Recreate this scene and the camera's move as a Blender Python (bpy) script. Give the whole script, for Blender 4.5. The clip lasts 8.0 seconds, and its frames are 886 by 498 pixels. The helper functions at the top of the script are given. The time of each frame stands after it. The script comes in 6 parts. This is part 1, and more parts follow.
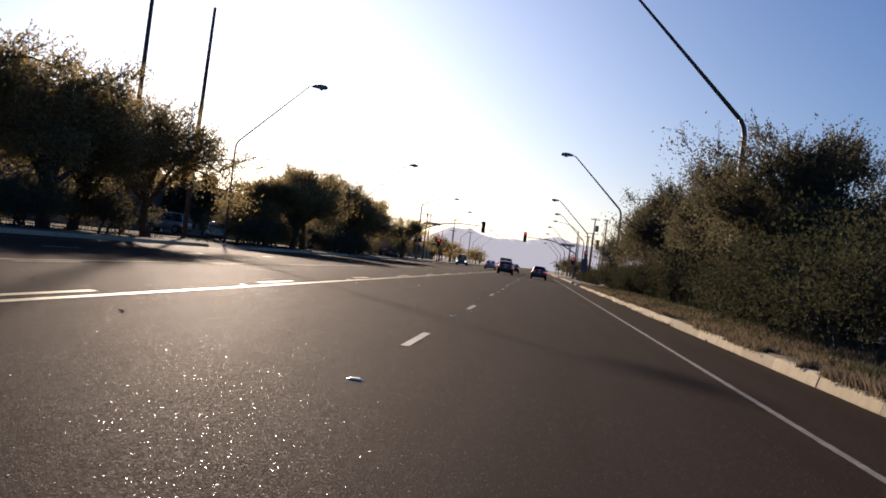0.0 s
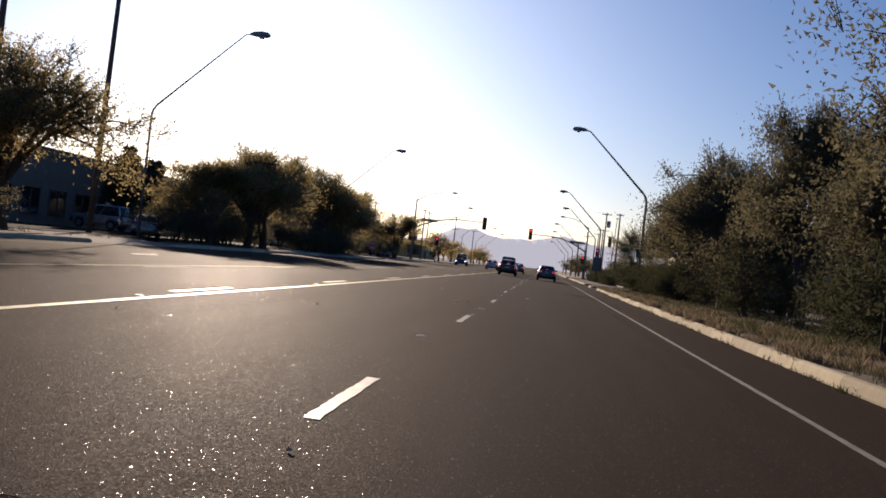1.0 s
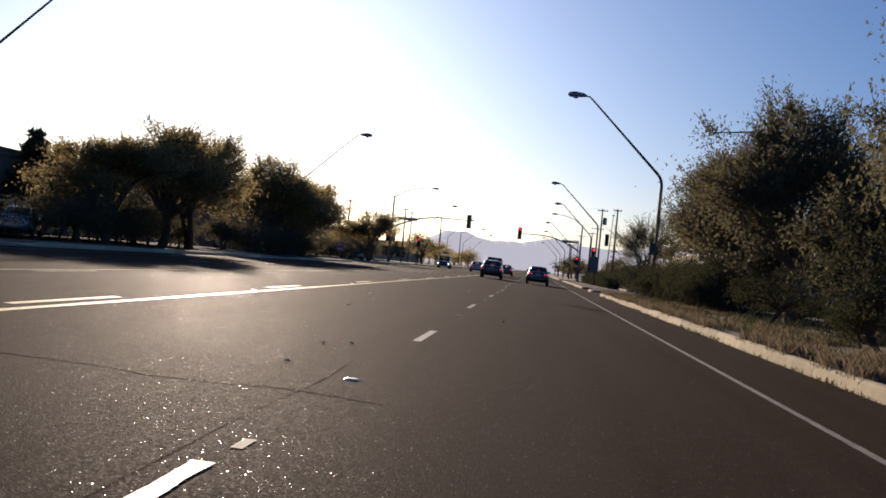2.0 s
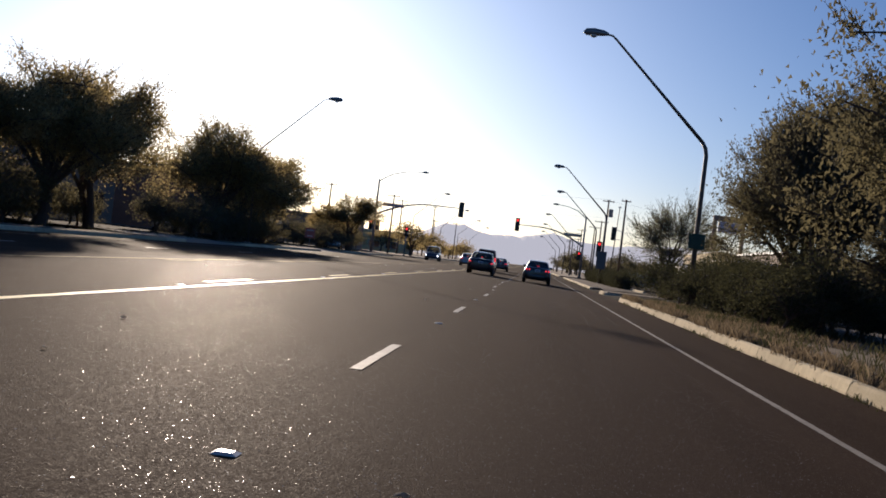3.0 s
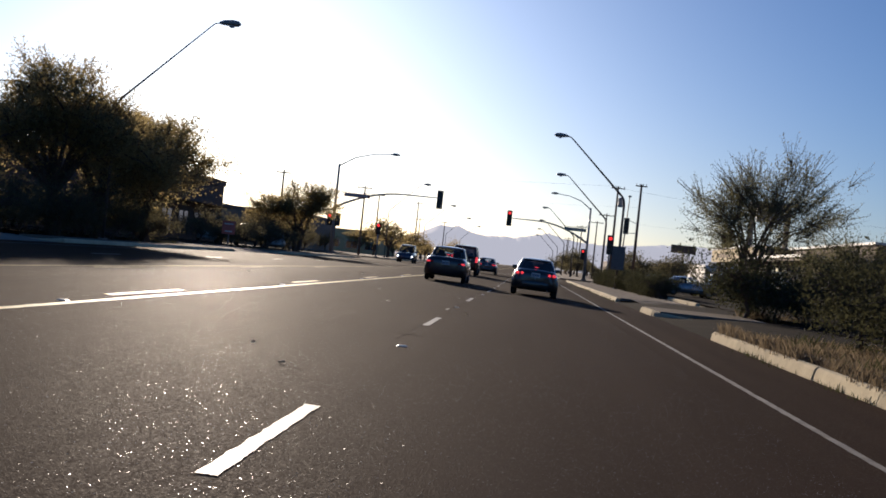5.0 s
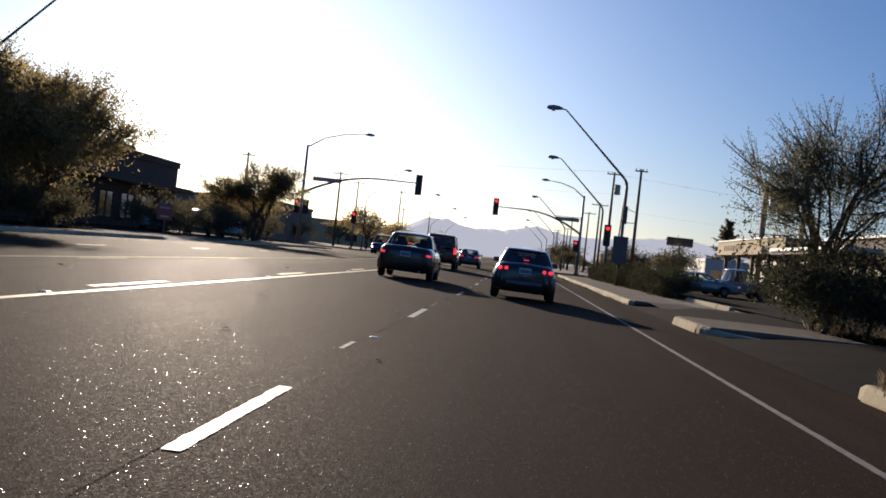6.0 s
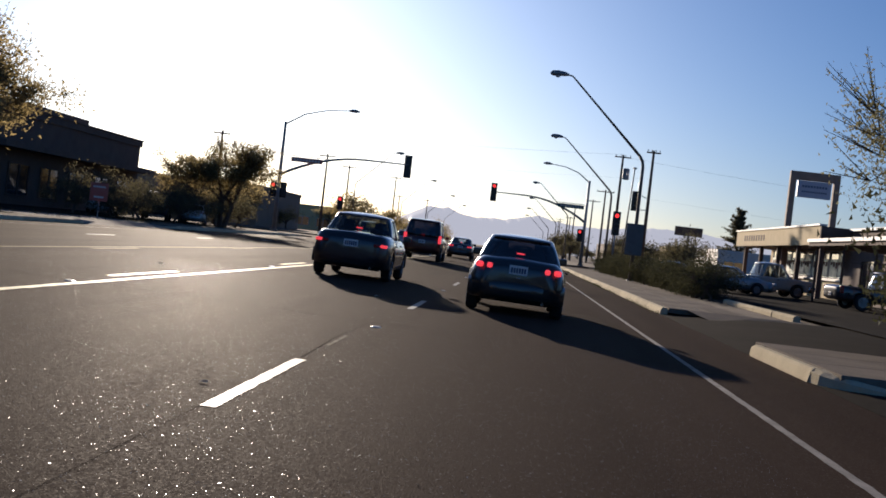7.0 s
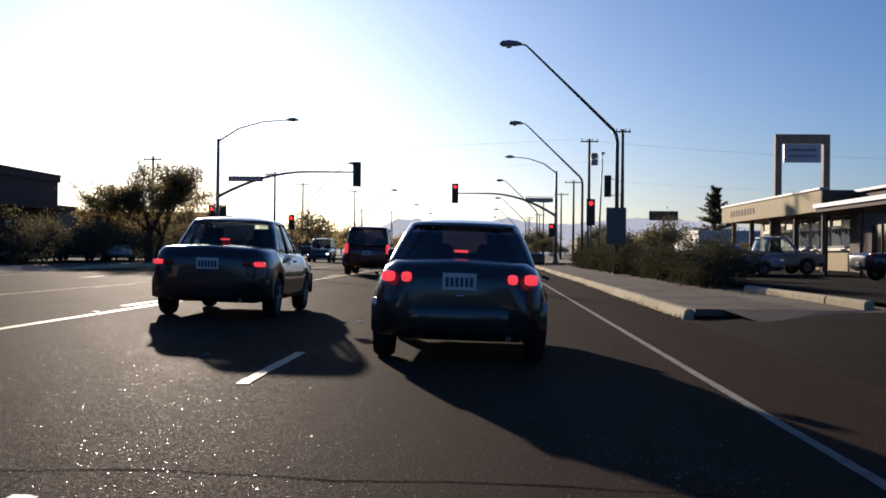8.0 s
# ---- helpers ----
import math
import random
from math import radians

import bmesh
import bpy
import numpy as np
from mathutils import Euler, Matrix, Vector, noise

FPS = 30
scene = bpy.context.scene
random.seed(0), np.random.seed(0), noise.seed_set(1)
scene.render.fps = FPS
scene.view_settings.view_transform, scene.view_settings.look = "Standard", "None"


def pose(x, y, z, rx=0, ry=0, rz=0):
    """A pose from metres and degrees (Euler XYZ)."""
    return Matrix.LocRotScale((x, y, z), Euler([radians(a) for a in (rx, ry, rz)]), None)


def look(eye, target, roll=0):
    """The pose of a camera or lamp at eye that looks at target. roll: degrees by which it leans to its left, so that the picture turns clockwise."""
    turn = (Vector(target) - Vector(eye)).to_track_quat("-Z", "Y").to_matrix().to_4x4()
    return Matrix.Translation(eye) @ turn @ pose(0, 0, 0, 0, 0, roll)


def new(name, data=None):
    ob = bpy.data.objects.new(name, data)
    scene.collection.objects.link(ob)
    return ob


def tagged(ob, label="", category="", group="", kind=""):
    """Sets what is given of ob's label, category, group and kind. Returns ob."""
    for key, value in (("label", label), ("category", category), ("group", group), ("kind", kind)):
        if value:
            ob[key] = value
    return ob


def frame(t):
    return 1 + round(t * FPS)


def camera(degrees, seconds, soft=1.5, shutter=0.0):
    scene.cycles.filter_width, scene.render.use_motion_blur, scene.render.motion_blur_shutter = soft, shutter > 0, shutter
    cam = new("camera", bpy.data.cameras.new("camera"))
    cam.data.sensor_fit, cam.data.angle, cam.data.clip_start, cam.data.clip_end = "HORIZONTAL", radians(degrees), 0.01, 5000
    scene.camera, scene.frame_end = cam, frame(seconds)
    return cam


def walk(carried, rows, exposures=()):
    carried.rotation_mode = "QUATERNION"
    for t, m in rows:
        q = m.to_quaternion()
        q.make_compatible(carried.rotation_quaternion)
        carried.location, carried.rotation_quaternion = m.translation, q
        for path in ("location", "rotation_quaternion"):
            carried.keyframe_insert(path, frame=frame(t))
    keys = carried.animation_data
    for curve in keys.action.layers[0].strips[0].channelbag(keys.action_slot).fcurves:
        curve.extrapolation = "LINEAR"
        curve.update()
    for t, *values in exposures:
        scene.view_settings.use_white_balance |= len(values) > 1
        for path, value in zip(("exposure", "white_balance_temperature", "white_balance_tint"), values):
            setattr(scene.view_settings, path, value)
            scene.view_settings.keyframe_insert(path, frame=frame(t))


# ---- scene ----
cam = camera(39.4, 8.0, soft=1.7)
PATH = [
    (0, (1.31, -13.2, 0.99), (1.155, -11.207, 1.004), 6.93),
    (0.5, (1.245, -4.232, 0.986), (1.075, -2.24, 1.006), 7.5),
    (1, (1.215, 5.316, 0.99), (1.05, 7.31, 1.004), 6.4),
    (1.5, (1.121, 14.364, 1.012), (0.965, 16.358, 1.039), 5.6),
    (2, (1.269, 22.55, 0.938), (1.118, 24.544, 0.959), 5.7),
    (3.3, (1.181, 44.124, 0.977), (1.034, 46.118, 0.986), 7.1),
    (3.5, (1.205, 46.921, 0.968), (1.052, 48.915, 0.982), 6.9),
    (4, (1.22, 54.344, 0.948), (1.069, 56.339, 0.953), 7.0),
    (4.5, (1.223, 61.465, 0.972), (1.07, 63.459, 0.989), 6.3),
    (6, (1.267, 80.479, 0.997), (1.147, 82.476, 1.001), 6.3),
    (6.5, (1.35, 85.916, 0.961), (1.23, 87.912, 0.97), 6.7),
    (7, (1.464, 91.379, 1.082), (1.344, 93.376, 1.068), 6.6),
    (7.5, (1.613, 96.319, 0.985), (1.492, 98.315, 0.981), 5.1),
    (8, (1.797, 100.704, 0.994), (1.72, 102.703, 0.999), 0.64),
]
walk(cam, [(t, look(eye, target, roll)) for t, eye, target, roll in PATH], [(0, 0.4, 5450, 21), (2, 0.39, 5350, 19), (6, 0.37, 5180, 16), (8, 0.37, 5150, 16)])

# ---- world and sun ----
SUN_AZ, SUN_EL = radians(14.8), radians(9.4)          # left of the road's direction, above the horizon
world = bpy.data.worlds.new("world")
scene.world = world
world.use_nodes = True
wn = world.node_tree.nodes
sky = wn.new("ShaderNodeTexSky")
sky.sky_type = "NISHITA"
sky.sun_disc = False
sky.sun_elevation = SUN_EL
sky.sun_rotation = -SUN_AZ
sky.altitude = 750
sky.air_density, sky.dust_density, sky.ozone_density = 0.9, 1.5, 3.0
wn["Background"].inputs[1].default_value = 0.05
clear = wn.new("ShaderNodeMix")                       # a clear, dry desert sky
clear.data_type, clear.blend_type = "RGBA", "MULTIPLY"
clear.inputs[0].default_value = 1.0
clear.inputs[7].default_value = (0.93, 0.985, 1.06, 1)
deep = wn.new("ShaderNodeHueSaturation")
deep.inputs["Saturation"].default_value, deep.inputs["Value"].default_value = 1.08, 1.0
world.node_tree.links.new(sky.outputs[0], deep.inputs["Color"])
world.node_tree.links.new(deep.outputs[0], clear.inputs[6])
world.node_tree.links.new(clear.outputs[2], wn["Background"].inputs[0])
sun_data = bpy.data.lights.new("sun", "SUN")
sun_data.energy, sun_data.angle, sun_data.color = 5.0, radians(0.55), (1.0, 0.74, 0.44)
sun = new("sun", sun_data)
to_sun = Vector((-math.sin(SUN_AZ) * math.cos(SUN_EL), math.cos(SUN_AZ) * math.cos(SUN_EL), math.sin(SUN_EL)))
sun.matrix_world = look((0, 0, 60), Vector((0, 0, 60)) - to_sun)

# ---- materials ----


def material(name, base, rough=0.7, metal=0.0, second=None, scale=4.0, amount=0.5, bump=0.0, bump_scale=60.0, fine=None, spec=0.5):
    """A surface with two colours mixed by noise at two scales, and a fine relief."""
    m = bpy.data.materials.new(name)
    m.use_nodes = True
    n, l = m.node_tree.nodes, m.node_tree.links
    b = n["Principled BSDF"]
    b.inputs["Roughness"].default_value = rough
    b.inputs["Metallic"].default_value = metal
    b.inputs["Specular IOR Level"].default_value = spec
    b.inputs["Base Color"].default_value = (*base, 1)
    geo = n.new("ShaderNodeNewGeometry")
    if second:
        a = n.new("ShaderNodeTexNoise")
        a.inputs["Scale"].default_value = scale
        a.inputs["Detail"].default_value = 6.0
        l.new(geo.outputs["Position"], a.inputs["Vector"])
        f = n.new("ShaderNodeTexNoise")
        f.inputs["Scale"].default_value = fine or scale * 14
        f.inputs["Detail"].default_value = 3.0
        l.new(geo.outputs["Position"], f.inputs["Vector"])
        mix = n.new("ShaderNodeMath")
        mix.operation = "MULTIPLY_ADD"
        l.new(f.outputs["Fac"], mix.inputs[0])
        mix.inputs[1].default_value = 0.6
        l.new(a.outputs["Fac"], mix.inputs[2])
        ramp = n.new("ShaderNodeMapRange")
        ramp.inputs["From Min"].default_value = 0.8 - amount * 0.5
        ramp.inputs["From Max"].default_value = 0.8 + amount * 0.5
        l.new(mix.outputs[0], ramp.inputs["Value"])
        c = n.new("ShaderNodeMix")
        c.data_type = "RGBA"
        c.inputs[6].default_value = (*base, 1)
        c.inputs[7].default_value = (*second, 1)
        l.new(ramp.outputs[0], c.inputs[0])
        l.new(c.outputs[2], b.inputs["Base Color"])
    if bump:
        t = n.new("ShaderNodeTexNoise")
        t.inputs["Scale"].default_value = bump_scale
        t.inputs["Detail"].default_value = 4.0
        l.new(geo.outputs["Position"], t.inputs["Vector"])
        bm_ = n.new("ShaderNodeBump")
        bm_.inputs["Strength"].default_value = bump
        bm_.inputs["Distance"].default_value = 0.02
        l.new(t.outputs["Fac"], bm_.inputs["Height"])
        l.new(bm_.outputs[0], b.inputs["Normal"])
    return m


def per_piece(m, low=0.8, high=1.15):
    """Vary a material's colour from object to object."""
    n, l = m.node_tree.nodes, m.node_tree.links
    b = n["Principled BSDF"]
    info = n.new("ShaderNodeObjectInfo")
    r = n.new("ShaderNodeMapRange")
    r.inputs["To Min"].default_value, r.inputs["To Max"].default_value = low, high
    l.new(info.outputs["Random"], r.inputs["Value"])
    hsv = n.new("ShaderNodeHueSaturation")
    l.new(r.outputs[0], hsv.inputs["Value"])
    if b.inputs["Base Color"].is_linked:
        l.new(b.inputs["Base Color"].links[0].from_socket, hsv.inputs["Color"])
    else:
        hsv.inputs["Color"].default_value = b.inputs["Base Color"].default_value
    l.new(hsv.outputs[0], b.inputs["Base Color"])
    return m


def leaf_material(name, base, second, through_light=0.35, glow=(1.6, 1.4, 1.1)):
    """Leaves: each leaf its own green, with some light passing through."""
    m = bpy.data.materials.new(name)
    m.use_nodes = True
    n, l = m.node_tree.nodes, m.node_tree.links
    b = n["Principled BSDF"]
    b.inputs["Roughness"].default_value = 0.85
    b.inputs["Specular IOR Level"].default_value = 0.03
    geo = n.new("ShaderNodeNewGeometry")
    c = n.new("ShaderNodeMix")
    c.data_type = "RGBA"
    c.inputs[6].default_value, c.inputs[7].default_value = (*base, 1), (*second, 1)
    l.new(geo.outputs["Random Per Island"], c.inputs[0])
    l.new(c.outputs[2], b.inputs["Base Color"])
    # light that has passed through a leaf is brighter and yellower than what it reflects
    warm = n.new("ShaderNodeMix")
    warm.data_type = "RGBA"
    warm.blend_type = "MULTIPLY"
    warm.inputs[0].default_value = 1.0
    l.new(c.outputs[2], warm.inputs[6])
    warm.inputs[7].default_value = (*glow, 1)
    tr = n.new("ShaderNodeBsdfTranslucent")
    l.new(warm.outputs[2], tr.inputs["Color"])
    mix = n.new("ShaderNodeMixShader")
    mix.inputs[0].default_value = through_light
    l.new(b.outputs[0], mix.inputs[1])
    l.new(tr.outputs[0], mix.inputs[2])
    l.new(mix.outputs[0], n["Material Output"].inputs["Surface"])
    return m


def glass_material(name, tint, gloss=0.05):
    """Thin tinted pane."""
    m = bpy.data.materials.new(name)
    m.use_nodes = True
    n, l = m.node_tree.nodes, m.node_tree.links
    n.remove(n["Principled BSDF"])
    t = n.new("ShaderNodeBsdfTransparent")
    t.inputs[0].default_value = (*tint, 1)
    g = n.new("ShaderNodeBsdfGlossy")
    g.inputs["Roughness"].default_value = 0.03
    rim = n.new("ShaderNodeLayerWeight")
    rim.inputs[0].default_value = 0.5
    steep = n.new("ShaderNodeMath")
    steep.operation = "POWER"
    steep.inputs[1].default_value = 4.0
    l.new(rim.outputs["Facing"], steep.inputs[0])
    fres = n.new("ShaderNodeMath")
    fres.operation = "MULTIPLY_ADD"
    fres.inputs[1].default_value, fres.inputs[2].default_value = 0.7, gloss
    l.new(steep.outputs[0], fres.inputs[0])
    mix = n.new("ShaderNodeMixShader")
    l.new(fres.outputs[0], mix.inputs[0])
    l.new(t.outputs[0], mix.inputs[1])
    l.new(g.outputs[0], mix.inputs[2])
    l.new(mix.outputs[0], n["Material Output"].inputs["Surface"])
    return m


def glow_material(name, base, power):
    m = bpy.data.materials.new(name)
    m.use_nodes = True
    b = m.node_tree.nodes["Principled BSDF"]
    b.inputs["Base Color"].default_value = (*base, 1)
    b.inputs["Roughness"].default_value = 0.25
    b.inputs["Emission Color"].default_value = (*base, 1)
    b.inputs["Emission Strength"].default_value = power
    return m


def asphalt_material():
    """Worn asphalt: dark binder, pale aggregate, tracks polished by tyres, a coarse relief."""
    m = material("asphalt", (0.05, 0.034, 0.024), 0.62, second=(0.088, 0.062, 0.044), scale=0.35, amount=0.9, fine=55.0, spec=0.004)
    n, l = m.node_tree.nodes, m.node_tree.links
    b = n["Principled BSDF"]
    geo = [k for k in n if k.type == "NEW_GEOMETRY"][0]
    # the broad stains run along the lanes
    broad = [k for k in n if k.type == "TEX_NOISE" and k.inputs["Scale"].default_value < 1][0]
    along = n.new("ShaderNodeVectorMath")
    along.operation = "MULTIPLY"
    along.inputs[1].default_value = (4.0, 0.16, 1.0)
    l.new(geo.outputs["Position"], along.inputs[0])
    l.new(along.outputs[0], broad.inputs["Vector"])
    v = n.new("ShaderNodeTexVoronoi")
    v.inputs["Scale"].default_value = 95.0
    l.new(geo.outputs["Position"], v.inputs["Vector"])
    w = n.new("ShaderNodeTexNoise")
    w.inputs["Scale"].default_value = 9.0
    l.new(geo.outputs["Position"], w.inputs["Vector"])
    add = n.new("ShaderNodeMath")
    add.operation = "MULTIPLY_ADD"
    add.inputs[1].default_value = 0.5
    l.new(w.outputs["Fac"], add.inputs[0])
    l.new(v.outputs["Distance"], add.inputs[2])
    bp = n.new("ShaderNodeBump")
    bp.inputs["Strength"].default_value = 0.42
    bp.inputs["Distance"].default_value = 0.006
    l.new(add.outputs[0], bp.inputs["Height"])
    l.new(bp.outputs[0], b.inputs["Normal"])
    # pale stones among the dark binder
    stones = n.new("ShaderNodeMapRange")
    stones.inputs["From Min"].default_value, stones.inputs["From Max"].default_value = 0.78, 0.9
    stones.inputs["To Max"].default_value = 0.55
    l.new(v.outputs["Color"], stones.inputs["Value"])
    pale = n.new("ShaderNodeMix")
    pale.data_type = "RGBA"
    pale.inputs[7].default_value = (0.17, 0.14, 0.112, 1)
    l.new(stones.outputs[0], pale.inputs[0])
    l.new(b.inputs["Base Color"].links[0].from_socket, pale.inputs[6])
    l.new(pale.outputs[2], b.inputs["Base Color"])
    # polished grains among rough ones
    r = n.new("ShaderNodeMapRange")
    r.inputs["To Min"].default_value, r.inputs["To Max"].default_value = 0.62, 1.0
    l.new(v.outputs["Color"], r.inputs["Value"])
    l.new(r.outputs[0], b.inputs["Roughness"])
    return m


M_ASPHALT = asphalt_material()
M_LOT = material("lot_asphalt", (0.017, 0.015, 0.013), 0.95, second=(0.034, 0.03, 0.026), scale=0.6, amount=0.8, bump=0.4, bump_scale=40, spec=0.01)
M_DIRT = material("dirt", (0.11, 0.085, 0.062), 0.95, second=(0.19, 0.15, 0.11), scale=0.8, amount=0.8, bump=0.6, bump_scale=9, spec=0.1)
M_CONCRETE = material("concrete", (0.26, 0.23, 0.19), 0.95, second=(0.38, 0.34, 0.28), scale=1.4, amount=0.8, bump=0.25, bump_scale=50, spec=0.05)
M_KERB = per_piece(material("kerb_concrete", (0.52, 0.44, 0.28), 0.95, second=(0.84, 0.74, 0.5), scale=2.6, amount=1.0, bump=0.5, bump_scale=22, spec=0.05))
M_WHITE_PAINT = material("road_paint_white", (0.2, 0.185, 0.165), 0.6, second=(0.38, 0.36, 0.315), scale=3.0, amount=0.8, bump=0.3, bump_scale=60)
M_EDGE_PAINT = material("road_paint_worn", (0.10, 0.09, 0.08), 0.8, second=(0.36, 0.335, 0.29), scale=3.0, amount=0.8, bump=0.3, bump_scale=60)
M_YELLOW_PAINT = material("road_paint_yellow", (0.55, 0.42, 0.12), 0.6, second=(0.8, 0.62, 0.2), scale=3.0, amount=0.7, bump=0.3, bump_scale=60)
M_YELLOW_WORN = material("road_paint_yellow_worn", (0.12, 0.09, 0.04), 0.8, second=(0.42, 0.33, 0.13), scale=2.0, amount=0.9, bump=0.3, bump_scale=60, spec=0.1)
M_TAR = material("tar", (0.022, 0.019, 0.016), 1.0, second=(0.036, 0.031, 0.027), scale=5, amount=0.8, bump=0.8, bump_scale=120, spec=0.0)
M_GALV = material("galvanised_steel", (0.36, 0.37, 0.38), 0.5, 0.6, second=(0.22, 0.22, 0.23), scale=3, amount=0.8)
M_BROWN_STEEL = material("weathered_steel", (0.10, 0.085, 0.075), 0.55, 0.4, second=(0.16, 0.13, 0.11), scale=3, amount=0.8)
M_WOODPOLE = material("pole_wood", (0.10, 0.065, 0.045), 0.9, second=(0.19, 0.13, 0.09), scale=2.0, amount=0.9, bump=0.4, bump_scale=30)
M_BLACK = material("black_housing", (0.015, 0.015, 0.016), 0.5, second=(0.03, 0.03, 0.03), scale=4, amount=0.8)
M_SIGNALBODY = material("signal_housing", (0.03, 0.03, 0.028), 0.45, second=(0.055, 0.052, 0.045), scale=4, amount=0.8)
M_SIGN_GREEN = material("sign_green", (0.03, 0.075, 0.058), 0.5, second=(0.04, 0.095, 0.072), scale=4, amount=0.8)
M_SIGN_BACK = material("sign_aluminium", (0.14, 0.13, 0.13), 0.6, 0.3, second=(0.2, 0.19, 0.18), scale=5, amount=0.8)
M_SIGN_WHITE = material("sign_white", (0.72, 0.72, 0.70), 0.55, second=(0.6, 0.6, 0.58), scale=3, amount=0.8)
M_BARS = material("sign_letters", (0.10, 0.12, 0.2), 0.6)
M_BARK = material("bark", (0.07, 0.05, 0.038), 0.95, second=(0.13, 0.10, 0.075), scale=5, amount=0.9, bump=0.8, bump_scale=25)
M_LEAF = leaf_material("leaf_olive", (0.1, 0.092, 0.05), (0.17, 0.158, 0.092), 0.7, (2.9, 2.5, 1.95))
M_LEAF_DARK = leaf_material("leaf_dark", (0.086, 0.087, 0.06), (0.118, 0.118, 0.082), 0.42, (1.8, 1.6, 1.25))
M_SHRUB = leaf_material("leaf_shrub", (0.046, 0.05, 0.032), (0.082, 0.088, 0.055), 0.25, (1.4, 1.3, 1.0))
M_LEAF_GREY = leaf_material("leaf_greygreen", (0.11, 0.115, 0.08), (0.16, 0.165, 0.115), 0.5, (1.7, 1.55, 1.2))
M_STRAW = leaf_material("dry_grass", (0.12, 0.102, 0.072), (0.28, 0.245, 0.18), 0.35, (1.15, 1.05, 0.9))
M_WEED = leaf_material("weed_green", (0.06, 0.066, 0.038), (0.095, 0.1, 0.06), 0.25, (1.25, 1.2, 0.95))
M_STUCCO_TAN = material("stucco_tan", (0.6, 0.47, 0.23), 0.9, second=(0.74, 0.59, 0.32), scale=1.2, amount=0.8, bump=0.3, bump_scale=45)
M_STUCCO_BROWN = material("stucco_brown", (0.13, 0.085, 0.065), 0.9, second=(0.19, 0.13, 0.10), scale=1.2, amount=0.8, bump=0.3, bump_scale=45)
M_STUCCO_GREY = material("stucco_grey", (0.22, 0.175, 0.135), 0.9, second=(0.3, 0.245, 0.19), scale=1.2, amount=0.8, bump=0.3, bump_scale=45)
M_TRIM_WHITE = material("trim_white", (0.72, 0.70, 0.66), 0.6, second=(0.6, 0.58, 0.54), scale=2, amount=0.8)
M_ROOF = material("roof_felt", (0.22, 0.21, 0.20), 0.9, second=(0.3, 0.29, 0.27), scale=1, amount=0.8)
M_WINDOW = material("shop_glass", (0.02, 0.025, 0.03), 0.06, second=(0.035, 0.04, 0.045), scale=0.6, amount=0.8, spec=0.9)
# red of the notice board; on the left name blade it imitates pink flare
M_PINK_SIGN = material("sign_red_and_flare_pink", (0.42, 0.12, 0.10), 0.6, second=(0.5, 0.2, 0.16), scale=3, amount=0.8)
M_BOARD_BLUE = material("sign_face_blue", (0.50, 0.48, 0.55), 0.5, second=(0.58, 0.56, 0.62), scale=2, amount=0.8)
M_BOARD_FRAME = material("sign_frame_brown", (0.3, 0.2, 0.145), 0.8, second=(0.4, 0.275, 0.2), scale=2, amount=0.8)
M_RED_LIT = glow_material("signal_red_lit", (1.0, 0.03, 0.02), 1.4)
M_LENS_DARK = material("signal_lens_dark", (0.03, 0.02, 0.01), 0.3)
M_LENS = material("lamp_lens", (0.6, 0.6, 0.58), 0.25)
M_RIDGE_HAZE = bpy.data.materials.new("far_ridge_haze_glow")
M_RIDGE_HAZE.use_nodes = True

# ---- mesh helpers ----


def mesh_object(name, bm, mat, smooth=False):
    me = bpy.data.meshes.new(name)
    bm.normal_update()
    bm.to_mesh(me)
    bm.free()
    if smooth:
        for p in me.polygons:
            p.use_smooth = True
    me.materials.append(mat)
    return new(name, me)


def part(name, bm, mat, parent, label="", smooth=False):
    ob = mesh_object(name, bm, mat, smooth)
    ob.parent = parent
    if label:
        tagged(ob, label)
    return ob


def piece(name, me, parent, m):
    """One of many alike pieces on one mesh."""
    ob = new(name, me)
    ob.parent = parent
    ob.matrix_basis = m
    return ob


def empty(name, x, y, z=0.0, turn=0.0):
    ob = new(name)
    ob.matrix_basis = pose(x, y, z, 0, 0, turn)
    ob.empty_display_size = 0.3
    return ob


def box(bm, x, y, z, sx, sy, sz, m=None):
    """A box centred at x, y, z."""
    vs = [bm.verts.new((m @ Vector(p)) if m else p) for p in
          [(x + i * sx / 2, y + j * sy / 2, z + k * sz / 2) for k in (-1, 1) for j in (-1, 1) for i in (-1, 1)]]
    for f in ((0, 2, 3, 1), (4, 5, 7, 6), (0, 1, 5, 4), (2, 6, 7, 3), (0, 4, 6, 2), (1, 3, 7, 5)):
        bm.faces.new([vs[k] for k in f])
    return vs


def soft_box(bm, x, y, z, sx, sy, sz, r=0.02, m=None):
    b2 = bmesh.new()
    box(b2, x, y, z, sx, sy, sz, m)
    bmesh.ops.bevel(b2, geom=b2.edges[:], offset=r, segments=2, affect="EDGES", profile=0.6)
    join(bm, b2)


def join(bm, other):
    me = bpy.data.meshes.new("tmp")
    other.to_mesh(me)
    other.free()
    bm.from_mesh(me)
    bpy.data.meshes.remove(me)


